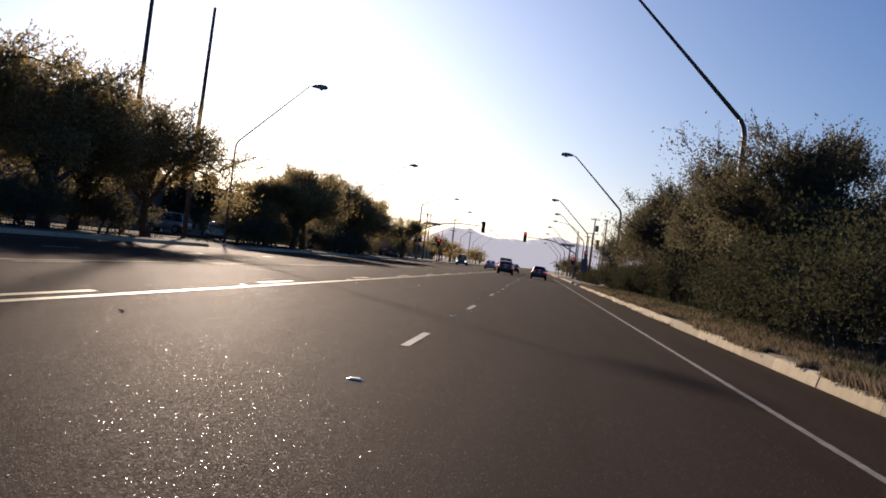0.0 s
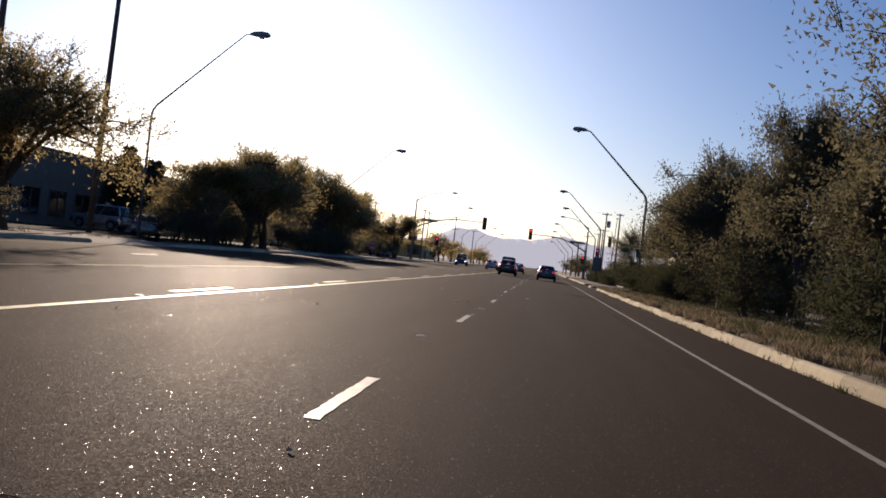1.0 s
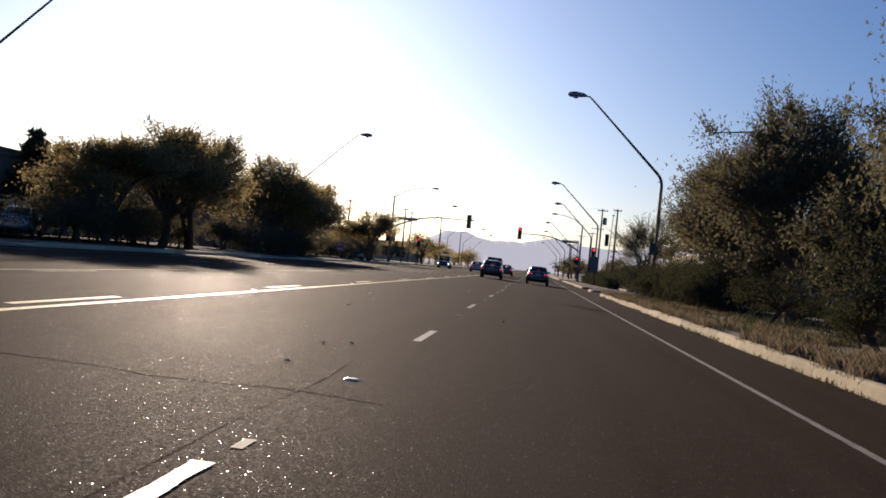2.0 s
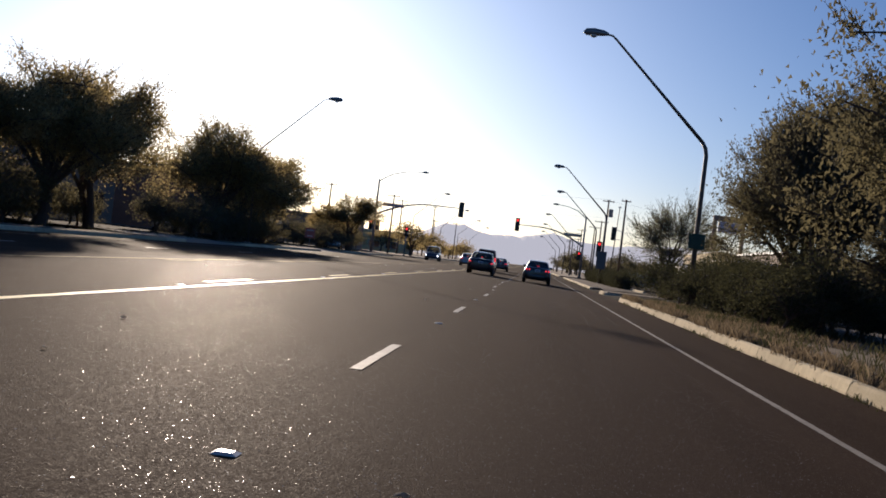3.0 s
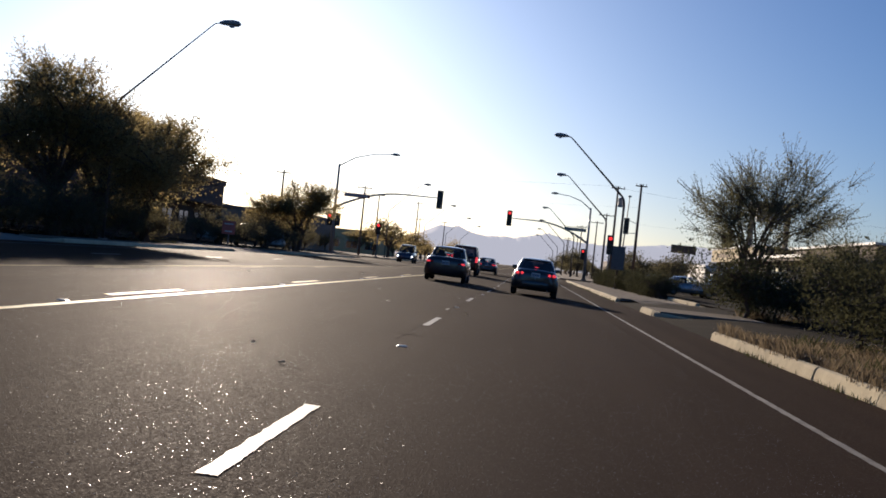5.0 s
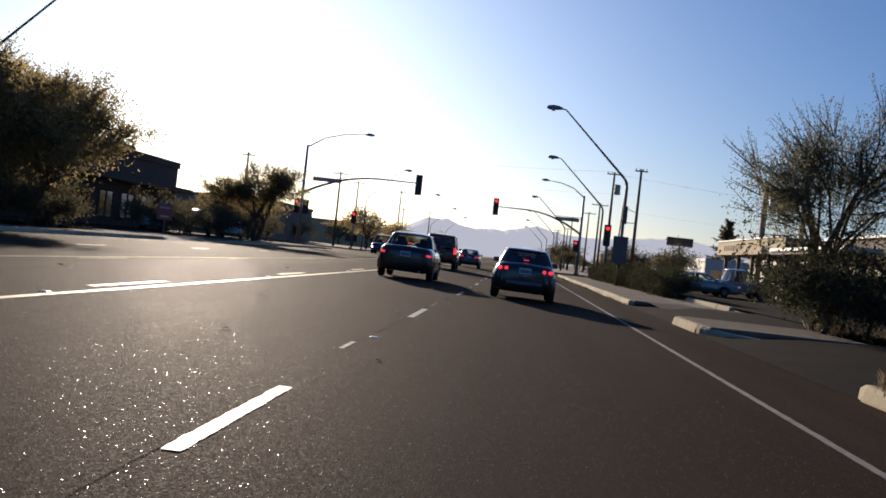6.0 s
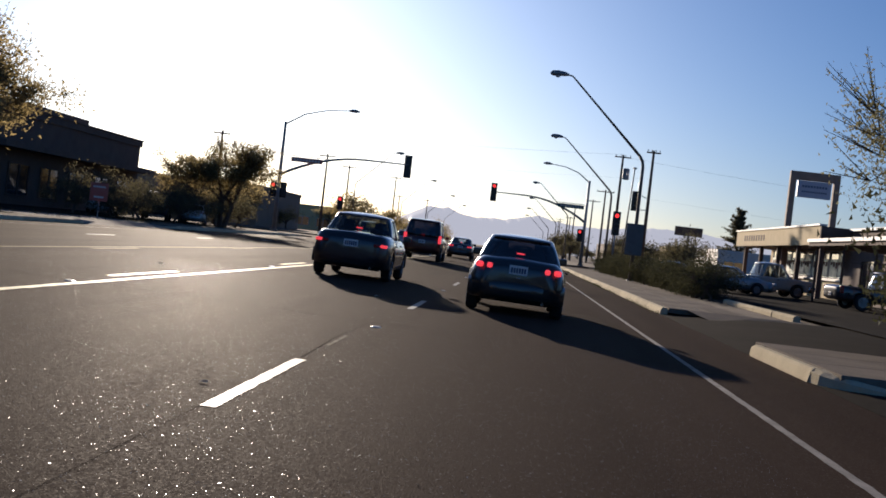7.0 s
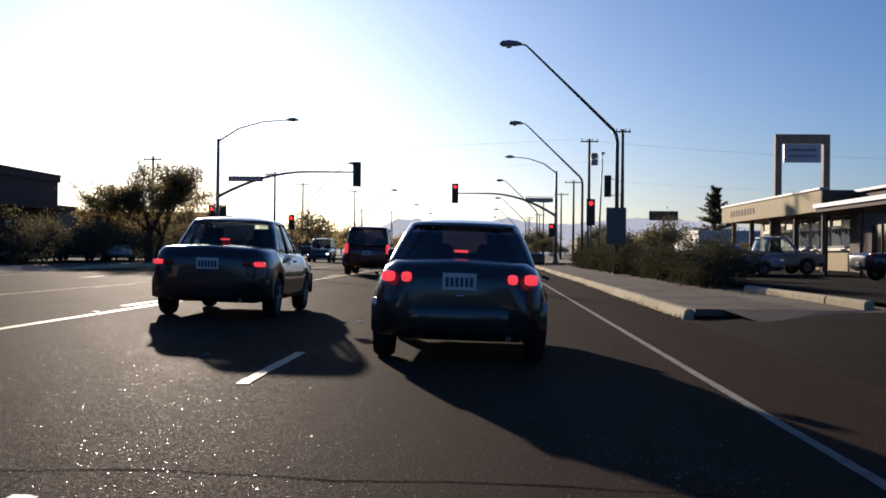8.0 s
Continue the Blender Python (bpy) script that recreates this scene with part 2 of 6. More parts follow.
def tube(bm, pts, radii, seg=8, caps=True):
    """A tube along points, its radius changing from point to point."""
    pts = [Vector(p) for p in pts]
    rings = []
    for i, p in enumerate(pts):
        d = (pts[min(i + 1, len(pts) - 1)] - pts[max(i - 1, 0)]).normalized()
        a = d.cross(Vector((0.13, 0.97, 0.21)))
        if a.length < 0.05:
            a = d.cross(Vector((1, 0, 0)))
        a.normalize()
        b = d.cross(a)
        r = radii[i] if isinstance(radii, (list, tuple)) else radii
        rings.append([bm.verts.new(p + r * (math.cos(k * math.tau / seg) * a + math.sin(k * math.tau / seg) * b)) for k in range(seg)])
    for u, v in zip(rings, rings[1:]):
        for k in range(seg):
            bm.faces.new((u[k], u[(k + 1) % seg], v[(k + 1) % seg], v[k]))
    if caps:
        bm.faces.new(rings[0][::-1])
        bm.faces.new(rings[-1])


def disc(bm, x, y, z, r, depth, axis="y", seg=20):
    """A short cylinder centred at x, y, z along an axis."""
    d = {"x": (depth / 2, 0, 0), "y": (0, depth / 2, 0), "z": (0, 0, depth / 2)}[axis]
    tube(bm, [(x - d[0], y - d[1], z - d[2]), (x + d[0], y + d[1], z + d[2])], r, seg)


def sheet(bm, xs, ys, h):
    """A grid over xs and ys at the height h(x, y)."""
    rows = [[bm.verts.new((x, y, h(x, y))) for x in xs] for y in ys]
    for a, b in zip(rows, rows[1:]):
        for i in range(len(xs) - 1):
            bm.faces.new((a[i], a[i + 1], b[i + 1], b[i]))


def worn_strip(bm, x, width, y0, y1, lift, step, seed=0.0):
    """A painted strip whose edges have crumbled."""
    n = max(2, int((y1 - y0) / step))
    last = None
    for k in range(n + 1):
        y = y0 + (y1 - y0) * k / n
        a = x - width / 2 * (1 + 0.22 * noise.noise((y * 5.0, seed, 1)) + 0.12 * noise.noise((y * 19.0, seed, 2)))
        b = x + width / 2 * (1 + 0.22 * noise.noise((y * 5.0, seed, 5)) + 0.12 * noise.noise((y * 19.0, seed, 6)))
        now = (bm.verts.new((a, y, road_z(a) + lift)), bm.verts.new((b, y, road_z(b) + lift)))
        if last:
            bm.faces.new((last[0], last[1], now[1], now[0]))
        last = now


# ---- ground, road, pavements ----
KERB_R, KERB_L = 5.1, -16.3          # kerb faces
CROSS_0, CROSS_1 = 199.0, 221.0      # the crossing street


def road_z(x):
    """The crowned road: falls to both gutters."""
    return -0.022 * max(x, -5.5) if x > -5.5 else 0.121 + (x + 5.5) * 0.0065


GUTTER_R, GUTTER_L = road_z(KERB_R), road_z(KERB_L)
TOP_R, TOP_L = 0.07, 0.21            # tops of the kerbs


def ground_z(x, y):
    if KERB_L - 0.19 < x < KERB_R + 0.19 or CROSS_0 - 0.5 < y < CROSS_1 + 0.5:
        return -0.35
    z = TOP_R - 0.04 if x > 0 else TOP_L - 0.04
    if (5.2 < x < 41 and 91.5 < y < 190) or (-31 < x < -16.4 and 48 < y < 160):
        z -= 0.22 if 93 < y < 122 and x > 0 or x < 0 else 0.03
    return z + 0.025 * noise.noise((x * 0.15, y * 0.15, 0)) if 5.5 < abs(x) < 80 and -40 < y < 300 else z


bm = bmesh.new()
xs = [-4000, -1500, -400, -120, -80, -60, -50, -40, -34, -30, -27, -24, -22, -20, -18, KERB_L - 0.2, KERB_L - 0.16, -8, KERB_R + 0.16, KERB_R + 0.2, 6, 7, 8.5, 10, 12, 14, 17, 20, 25, 30, 40, 60, 120, 400, 1500, 4000]
ys = [-600, -200, -60] + [-40 + 4 * k for k in range(60)] + [CROSS_0 - 0.52, CROSS_0 - 0.48, 210, CROSS_1 + 0.48, CROSS_1 + 0.52] + [226 + 6 * k for k in range(13)] + [330, 400, 600, 1000, 2000, 4500]
sheet(bm, xs, sorted(ys), ground_z)
ground = tagged(mesh_object("ground", bm, M_DIRT, True), "dusty bare desert soil with stones", "ground", kind="structure")

bm = bmesh.new()
sheet(bm, [KERB_L - 0.02, -14, -11, -8, -5.5, -3.66, 0, 3.66, KERB_R + 0.02], [-200 + 20 * k for k in range(120)], lambda x, y: road_z(x))
road = tagged(mesh_object("road", bm, M_ASPHALT), "worn dark asphalt road with polished tracks", "road", kind="structure")
for side, (xa, xb, za) in (("1", (KERB_R + 0.02, 900, GUTTER_R)), ("2", (-900, KERB_L - 0.02, GUTTER_L))):
    bm = bmesh.new()
    sheet(bm, [xa, (xa + xb) / 2, xb], [CROSS_0 - 3, CROSS_0, 210, CROSS_1, CROSS_1 + 3], lambda x, y: za - (0.12 if not CROSS_0 <= y <= CROSS_1 else 0))
    tagged(mesh_object("road_" + side, bm, M_ASPHALT), "dark asphalt of the crossing street", "road", kind="structure")


def marking(name, mat, label, x, width, stretches, lift=0.004):
    bm = bmesh.new()
    for y0, y1 in stretches:
        worn_strip(bm, x, width, y0, y1, lift, 0.15 if y0 < 200 else 4.0, x)
    ob = mesh_object(name, bm, mat)
    ob.parent = road
    return tagged(ob, label)


DASH = 12.19
M_SMEAR = material("sandy_smear", (0.055, 0.04, 0.028), 0.9, second=(0.2, 0.165, 0.12), scale=5.0, amount=0.5, spec=0.02)
M_OLD_PAINT = material("old_paint", (0.035, 0.03, 0.026), 0.8, second=(0.30, 0.28, 0.24), scale=7.0, amount=0.5)
dashes = []
for k in range(4):
    bm = bmesh.new()
    worn_strip(bm, 0, 0.094, 0.05 * k, 2.7 - 0.03 * k, 0.005, 0.06, 3.7 * k)
    dash_me = bpy.data.meshes.new("lane_dash")
    bm.to_mesh(dash_me)
    bm.free()
    dash_me.materials.append(M_WHITE_PAINT)
    dashes.append(dash_me)
UNEVEN = {2: (-0.03, 0.38), 4: (-0.08, 0.4), 5: (-0.05, 0.05), 7: (-0.14, 0.3), 8: (-0.16, 0.7), 9: (-0.03, 0.0)}      # dashes painted a little out of line
for k in range(-2, 16):
    dx, dy = UNEVEN.get(k, (0.0, 0.0))
    piece("lane_dash", dashes[k % 4], road, pose(dx, DASH * k + dy, 0.003 if dx else 0) @ Matrix.Diagonal((1, 1.1 if dx else 1, 1, 1)))
for k in range(19, 45):
    piece("lane_dash", dash_me, road, pose(0, DASH * k, 0))
for k in range(-2, 15):
    piece("lane_dash", dash_me, road, pose(-10.8, DASH * k + 4, road_z(-10.8)))
for y0, y1, dx, wide in ((91.8, 92.7, -0.25, 0.045), (28.1, 28.4, 0.0, 0.06)):
    marking("old_paint", M_OLD_PAINT, "worn patch of old white paint", dx, wide, [(y0, y1)], 0.0045)
for y0, y1, dx, wide in ((102.6, 103.9, -0.16, 0.04),):
    marking("sandy_smear", M_SMEAR, "pale sandy smear along the lane line", dx, wide, [(y0, y1)], 0.003)
marking("edge_line", M_EDGE_PAINT, "worn white painted edge line", 3.66, 0.08, [(-60, 180), (224, 600)])
marking("edge_line", M_EDGE_PAINT, "worn white painted edge line", -14.6, 0.11, [(-60, 190), (224, 600)])
marking("centre_line", M_YELLOW_PAINT, "solid yellow painted line", -3.66, 0.12, [(-60, 186), (224, 600)])
marking("centre_line", M_YELLOW_PAINT, "broken yellow painted line", -3.97, 0.12, [(DASH * k - 1.9, DASH * k + 1.4) for k in range(-4, 15)])
marking("centre_line", M_YELLOW_WORN, "solid yellow painted line", -7.3, 0.12, [(-60, 186), (224, 600)])
marking("centre_line", M_YELLOW_WORN, "broken yellow painted line", -7.0, 0.12, [(DASH * k + 6, DASH * k + 9) for k in range(-4, 15)])
bm = bmesh.new()
sheet(bm, [-3.4, 0, 3.5], [191.5, 192.1], lambda x, y: road_z(x) + 0.005)
part("stop_bar", bm, M_WHITE_PAINT, road)
for y0 in (194.2, 197.0):
    bm = bmesh.new()
    sheet(bm, [-15.8, -12, -5.5, 0, 4.8], [y0, y0 + 0.3], lambda x, y: road_z(x) + 0.005)
    part("crosswalk_line", bm, M_WHITE_PAINT, road)


# sealed cracks, wandering across and along the lanes
def crack(y0, x0, x1, width=0.012, wander=0.12):
    bm = bmesh.new()
    n = int((x1 - x0) / 0.25)
    last = None
    for k in range(n + 1):
        x = x0 + (x1 - x0) * k / n
        y = y0 + wander * noise.noise((x * 0.9, y0, 0)) + 0.4 * wander * noise.noise((x * 4, y0, 3))
        w = width * (0.6 + 0.8 * abs(noise.noise((x * 3, y0, 7))))
        now = (bm.verts.new((x, y - w, road_z(x) + 0.003)), bm.verts.new((x, y + w, road_z(x) + 0.003)))
        if last:
            bm.faces.new((last[0], now[0], now[1], last[1]))
        last = now
    part("crack_seal", bm, M_TAR, road, "dark tar in a crack across the lanes")


for y0, x0, x1 in ((9.5, -15, 4.9), (30.5, -7, 0.4), (83.6, -6, 0.3), (106.2, -7, 4.9), (119, -4, 4.9), (133, -15, 4.9), (151, -15, 4.9), (170, -15, 4.9)):
    crack(y0, x0, x1, wander=0.25)
bm = bmesh.new()
last = None
for k in range(420):
    y = 22 + 0.4 * k
    x = -0.2 + 0.05 * noise.noise((y * 0.4, 2, 0))
    w = 0.0032 * (0.4 + abs(noise.noise((y * 1.1, 9, 0))) * 2)
    if 34 < y < 82 or noise.noise((y * 0.16, 5, 0)) < 0.05 and not 25 < y < 33:
        last = None
        continue
    now = (bm.verts.new((x - w, y, road_z(x) + 0.003)), bm.verts.new((x + w, y, road_z(x) + 0.003)))
    if last:
        bm.faces.new((last[0], last[1], now[1], now[0]))
    last = now
part("paving_seam", bm, M_TAR, road, "dark open seam between the paving lanes")

# raised markers on the lane line
M_MARKER = material('marker_ceramic', (0.8, 0.78, 0.72), 0.4, second=(0.66, 0.63, 0.57), scale=20, amount=0.8, spec=0.5)
bm = bmesh.new()
v = [bm.verts.new(p) for p in ((-0.06, -0.06, 0), (0.06, -0.06, 0), (0.06, 0.06, 0), (-0.06, 0.06, 0), (-0.035, -0.035, 0.012), (0.035, -0.035, 0.012), (0.035, 0.035, 0.012), (-0.035, 0.035, 0.012))]
for f in ((4, 5, 6, 7), (0, 1, 5, 4), (1, 2, 6, 5), (2, 3, 7, 6), (3, 0, 4, 7)):
    bm.faces.new([v[k] for k in f])
marker_me = bpy.data.meshes.new("raised_marker")
bm.to_mesh(marker_me)
bm.free()
marker_me.materials.append(M_MARKER)
STRAY = {0: (0.05, -0.05), 2: (-0.2, 0.0), 3: (0.0, -1.0), 6: (-0.05, -0.2), 8: (-0.15, 0.0), 9: (-0.05, -0.3)}      # markers glued out of line
for k in range(-1, 15):
    dx, dy = STRAY.get(k, (-0.03, 0.0))
    piece("raised_marker", marker_me, road, pose(dx, DASH * k - 3.9 + dy, 0.002))
    piece("raised_marker", marker_me, road, pose(-3.82, DASH * k + 8.4, road_z(-3.8) + 0.002))

# ---- kerbs and pavements ----


def kerb_mesh(length, top, gutter, flip):
    """A concrete kerb with a battered face and a rounded top edge, along y."""
    h = top - gutter
    prof = [(0.0, -0.12), (0.0, h * 0.15), (0.03, h * 0.75), (0.05, h * 0.94), (0.075, h), (0.15, h), (0.19, h - 0.035), (0.19, -0.12)]
    bm = bmesh.new()
    ends = [[bm.verts.new(((-x if flip else x), y, z)) for x, z in prof] for y in (0.006, length - 0.006)]
    k = len(prof)
    for i in range(k):
        f = (ends[0][i], ends[0][(i + 1) % k], ends[1][(i + 1) % k], ends[1][i])
        bm.faces.new(f if flip else f[::-1])
    bm.faces.new(ends[0] if not flip else ends[0][::-1])
    bm.faces.new(ends[1][::-1] if not flip else ends[1])
    bmesh.ops.recalc_face_normals(bm, faces=bm.faces[:])
    me = bpy.data.meshes.new("kerb_stone")
    bm.to_mesh(me)
    bm.free()
    me.materials.append(M_KERB)
    return me


def kerb_return(x, y, r, top, gutter, towards, ahead):
    """A curved kerb into a driveway: starts along y at (x, y) and bends to the side."""
    bm = bmesh.new()
    h = top - gutter
    prof = [(0.0, -0.12), (0.03, h * 0.75), (0.085, h), (0.19, h), (0.19, -0.12)]
    rings = []
    for k in range(9):
        a = k / 8 * math.pi / 2
        drop = 1.0 - 0.75 * (k / 8)
        ring = []
        for d, z in prof:
            rr = r - d
            ring.append(bm.verts.new((x + towards * (r - rr * math.cos(a)), y + ahead * rr * math.sin(a), gutter + (z * drop if z > 0 else z))))
        rings.append(ring)
    n = len(prof)
    for u, w in zip(rings, rings[1:]):
        for i in range(n):
            bm.faces.new((u[i], u[(i + 1) % n], w[(i + 1) % n], w[i]))
    bm.faces.new(rings[0])
    bm.faces.new(rings[-1][::-1])
    bmesh.ops.recalc_face_normals(bm, faces=bm.faces[:])
    return bm


def slab_mesh(sx, sy):
    bm = bmesh.new()
    box(bm, sx / 2, sy / 2, -0.06, sx - 0.016, sy - 0.016, 0.12)
    bmesh.ops.bevel(bm, geom=[e for e in bm.edges if all(v.co.z > -0.01 for v in e.verts)], offset=0.008, segments=1, affect="EDGES")
    me = bpy.data.meshes.new("paving_slab")
    bm.to_mesh(me)
    bm.free()
    me.materials.append(M_SLAB)
    return me


M_SLAB = per_piece(material("paving_concrete", (0.17, 0.145, 0.115), 0.95, second=(0.27, 0.23, 0.18), scale=1.4, amount=0.8, bump=0.25, bump_scale=50, spec=0.02), 0.85, 1.12)


def kerb_run(owner, x, y0, y1, top, gutter, flip):
    n = max(1, round((y1 - y0) / 3.05))
    me = kerb_mesh((y1 - y0) / n, top, gutter, flip)
    for k in range(n):
        piece("kerb_stone", me, owner, pose(x + random.uniform(-0.008, 0.008), y0 + (y1 - y0) * k / n, gutter + random.uniform(-0.006, 0.004), 0, 0, random.uniform(-0.08, 0.08)))


def apron(name, x0, x1, y0, y1, gutter, top, mat=None, label="pale concrete driveway ramp"):
    """A concrete driveway ramp between the gutter and the lot."""
    bm = bmesh.new()
    rows = []
    for u in (0.0, 0.45, 1.0):
        x = x0 + (x1 - x0) * u
        z = gutter + 0.003 + (top - gutter) * min(1, u * 1.6)
        rows.append([bm.verts.new((x, y, z)) for y in (y0, y0 + (y1 - y0) / 3, y0 + 2 * (y1 - y0) / 3, y1)])
    for a, b in zip(rows, rows[1:]):
        for i in range(3):
            bm.faces.new((a[i], a[i + 1], b[i + 1], b[i]))
    bmesh.ops.recalc_face_normals(bm, faces=bm.faces[:])
    for f in bm.faces:
        if f.normal.z < 0:
            f.normal_flip()
    return tagged(mesh_object(name, bm, mat or M_CONCRETE), label, "driveway", kind="structure")


bm = bmesh.new()
sheet(bm, [12.9, 13.6, 14.3], [49 + 1.4 * k for k in range(9)], lambda x, y: TOP_R - 0.005 + 0.01 * noise.noise((x * 2, y, 0)))
tagged(mesh_object("path", bm, M_CONCRETE), "short pale concrete path behind the verge trees", "path", kind="structure")
# dry soil washed over the top of the kerb
vs_, fs_ = [], []
for k in range(90):
    y = -6 + 0.22 * k
    edge = 5.2 + 0.06 * noise.noise((y * 0.9, 4, 0)) + 0.03 * noise.noise((y * 3.1, 4, 2)) + 0.09 * max(0, (y - 8) / 6)
    top_ = 0.02 + 0.012 * noise.noise((y * 1.3, 7, 0))
    vs_ += [(edge, y, TOP_R - 0.012), (edge + 0.05, y, TOP_R + top_), (5.7, y, TOP_R + 0.012), (6.0, y, TOP_R - 0.07)]
    if k:
        for j in range(3):
            a = 4 * k + j
            fs_.append((a - 4, a - 3, a + 1, a))
soil = bpy.data.meshes.new("soil")
soil.from_pydata(vs_, [], fs_)
soil.materials.append(M_DIRT)
tagged(new("soil", soil), "dry brown soil washed over the kerb", "soil", kind="stuff")
# the planted verge and walks to the right of the road
verge = tagged(empty("pavement_1", 0, 0), "long concrete kerb beside a dry planted verge", "kerb", kind="structure")
kerb_run(verge, KERB_R, -45, 94.0, TOP_R, GUTTER_R, False)
part("kerb_return", kerb_return(KERB_R, 94.0, 1.6, TOP_R, GUTTER_R, 1, 1), M_KERB, verge)
island = tagged(empty("pavement_2", 0, 0), "short kerbed island between two driveways", "kerb", kind="structure")
kerb_run(island, KERB_R, 106.5, 110.2, TOP_R, GUTTER_R, False)
part("kerb_return", kerb_return(KERB_R, 106.5, 1.6, TOP_R, GUTTER_R, 1, -1), M_KERB, island)
part("kerb_return", kerb_return(KERB_R, 110.2, 1.2, TOP_R, GUTTER_R, 1, 1), M_KERB, island)
for k in range(3):
    piece("paving_slab", slab_mesh(3.2, 1.7), island, pose(KERB_R + 0.2, 105.8 + 1.72 * k, TOP_R + 0.002))
walk_r = tagged(empty("pavement_3", 0, 0), "concrete pavement with kerb beside a clipped hedge", "pavement", kind="structure")
kerb_run(walk_r, KERB_R, 122.0, 193.5, TOP_R, GUTTER_R, False)
part("kerb_return", kerb_return(KERB_R, 193.5, 5.2, TOP_R, GUTTER_R, 1, 1), M_KERB, walk_r)
slab_r = slab_mesh(1.02, 1.52)
for k in range(47):
    for j in range(2):
        piece("paving_slab", slab_r, walk_r, pose(KERB_R + 0.2 + 1.03 * j, 122.0 + 1.53 * k, TOP_R + random.uniform(0, 0.004)))
bm = bmesh.new()
ramp_at = [[bm.verts.new((x, y, z)) for x, y, z in row] for row in (((5.75, 122.0, TOP_R), (6.4, 122.0, TOP_R), (7.4, 122.0, TOP_R)), ((5.95, 120.6, -0.02), (6.8, 120.9, 0.0), (8.6, 122.6, 0.06)), ((6.1, 119.7, -0.085), (7.2, 120.2, -0.03), (9.3, 122.0, 0.06)))]
for a, b in zip(ramp_at, ramp_at[1:]):
    for i in range(2):
        bm.faces.new((a[i], b[i], b[i + 1], a[i + 1]))
bmesh.ops.recalc_face_normals(bm, faces=bm.faces[:])
part("ramp", bm, M_SLAB, walk_r, "sloping concrete flare at the end of the pavement")
apron("driveway_1", KERB_R, 9.5, 94.0, 106.5, GUTTER_R, TOP_R, M_LOT, "worn grey asphalt driveway ramp")
apron("driveway_2", KERB_R, 9.5, 110.2, 122.0, GUTTER_R, TOP_R, M_LOT, "worn grey asphalt driveway ramp")
bm = bmesh.new()
sheet(bm, [9.4, 15, 21, 40], [88, 120, 140, 160, 190], lambda x, y: TOP_R + 0.03)
tagged(mesh_object("parking_lot_1", bm, M_LOT), "grey worn asphalt parking lot", "parking lot", kind="structure")
lot_kerb = tagged(empty("pavement_4", 0, 0), "low concrete kerb edging the parking lot", "kerb", kind="structure")
kerb_run(lot_kerb, 8.8, 124.2, 135.2, TOP_R + 0.1, TOP_R + 0.03, False)
# beyond the crossing
walk_far = tagged(empty("pavement_5", 0, 0), "concrete kerb beyond the crossing", "pavement", kind="structure")
kerb_run(walk_far, KERB_R, 226.5, 330, TOP_R, GUTTER_R, False)
part("kerb_return", kerb_return(KERB_R, 226.5, 5.2, TOP_R, GUTTER_R, 1, -1), M_KERB, walk_far)
# to the left of the road
walk_l = tagged(empty("pavement_6", 0, 0), "concrete pavement with kerb and driveways", "pavement", kind="structure")
slab_l = slab_mesh(1.6, 1.52)
for y0, y1 in ((-40, 52), (66, 101), (114, 141), (156, 192)):
    kerb_run(walk_l, KERB_L, y0, y1, TOP_L, GUTTER_L, True)
    for k in range(int((y1 - y0) / 1.53)):
        piece("paving_slab", slab_l, walk_l, pose(KERB_L - 0.2 - 1.61, y0 + 1.53 * k, TOP_L + random.uniform(0, 0.004)))
for n, (y0, y1) in enumerate(((52, 66), (101, 114), (141, 156))):
    part("kerb_return", kerb_return(KERB_L, y0, 1.2, TOP_L, GUTTER_L, -1, 1), M_KERB, walk_l)
    part("kerb_return", kerb_return(KERB_L, y1, 1.2, TOP_L, GUTTER_L, -1, -1), M_KERB, walk_l)
    apron("driveway_%d" % (3 + n), KERB_L, -21.0, y0, y1, GUTTER_L, TOP_L)
walk_l2 = tagged(empty("pavement_7", 0, 0), "concrete kerb beyond the crossing", "pavement", kind="structure")
kerb_run(walk_l2, KERB_L, 226, 330, TOP_L, GUTTER_L, True)
bm = bmesh.new()
sheet(bm, [-31, -26, -20.9], [48, 70, 100, 140, 190], lambda x, y: TOP_L + 0.03)
tagged(mesh_object("parking_lot_2", bm, M_LOT), "grey worn asphalt parking lot", "parking lot", kind="structure")

# ---- far ridge ----
rn_, rl_ = M_RIDGE_HAZE.node_tree.nodes, M_RIDGE_HAZE.node_tree.links
rb = rn_["Principled BSDF"]
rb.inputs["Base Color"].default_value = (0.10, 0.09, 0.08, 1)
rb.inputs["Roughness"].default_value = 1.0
# aerial haze is put into the ridge as a pale self-glow
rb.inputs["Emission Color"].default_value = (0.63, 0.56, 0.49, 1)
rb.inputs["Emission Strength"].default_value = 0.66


# heights of the skyline along x
SKYLINE = ((-2600, 60), (-1200, 75), (-700, 62), (-430, 48), (-345, 52), (-295, 80), (-258, 95), (-230, 92), (-205, 96), (-172, 82), (-124, 76), (-85, 80), (-42, 79), (8, 92), (50, 101),
           (90, 92), (150, 84), (217, 84), (315, 94), (396, 102), (462, 107), (560, 96), (800, 70), (1500, 80), (2600, 60))


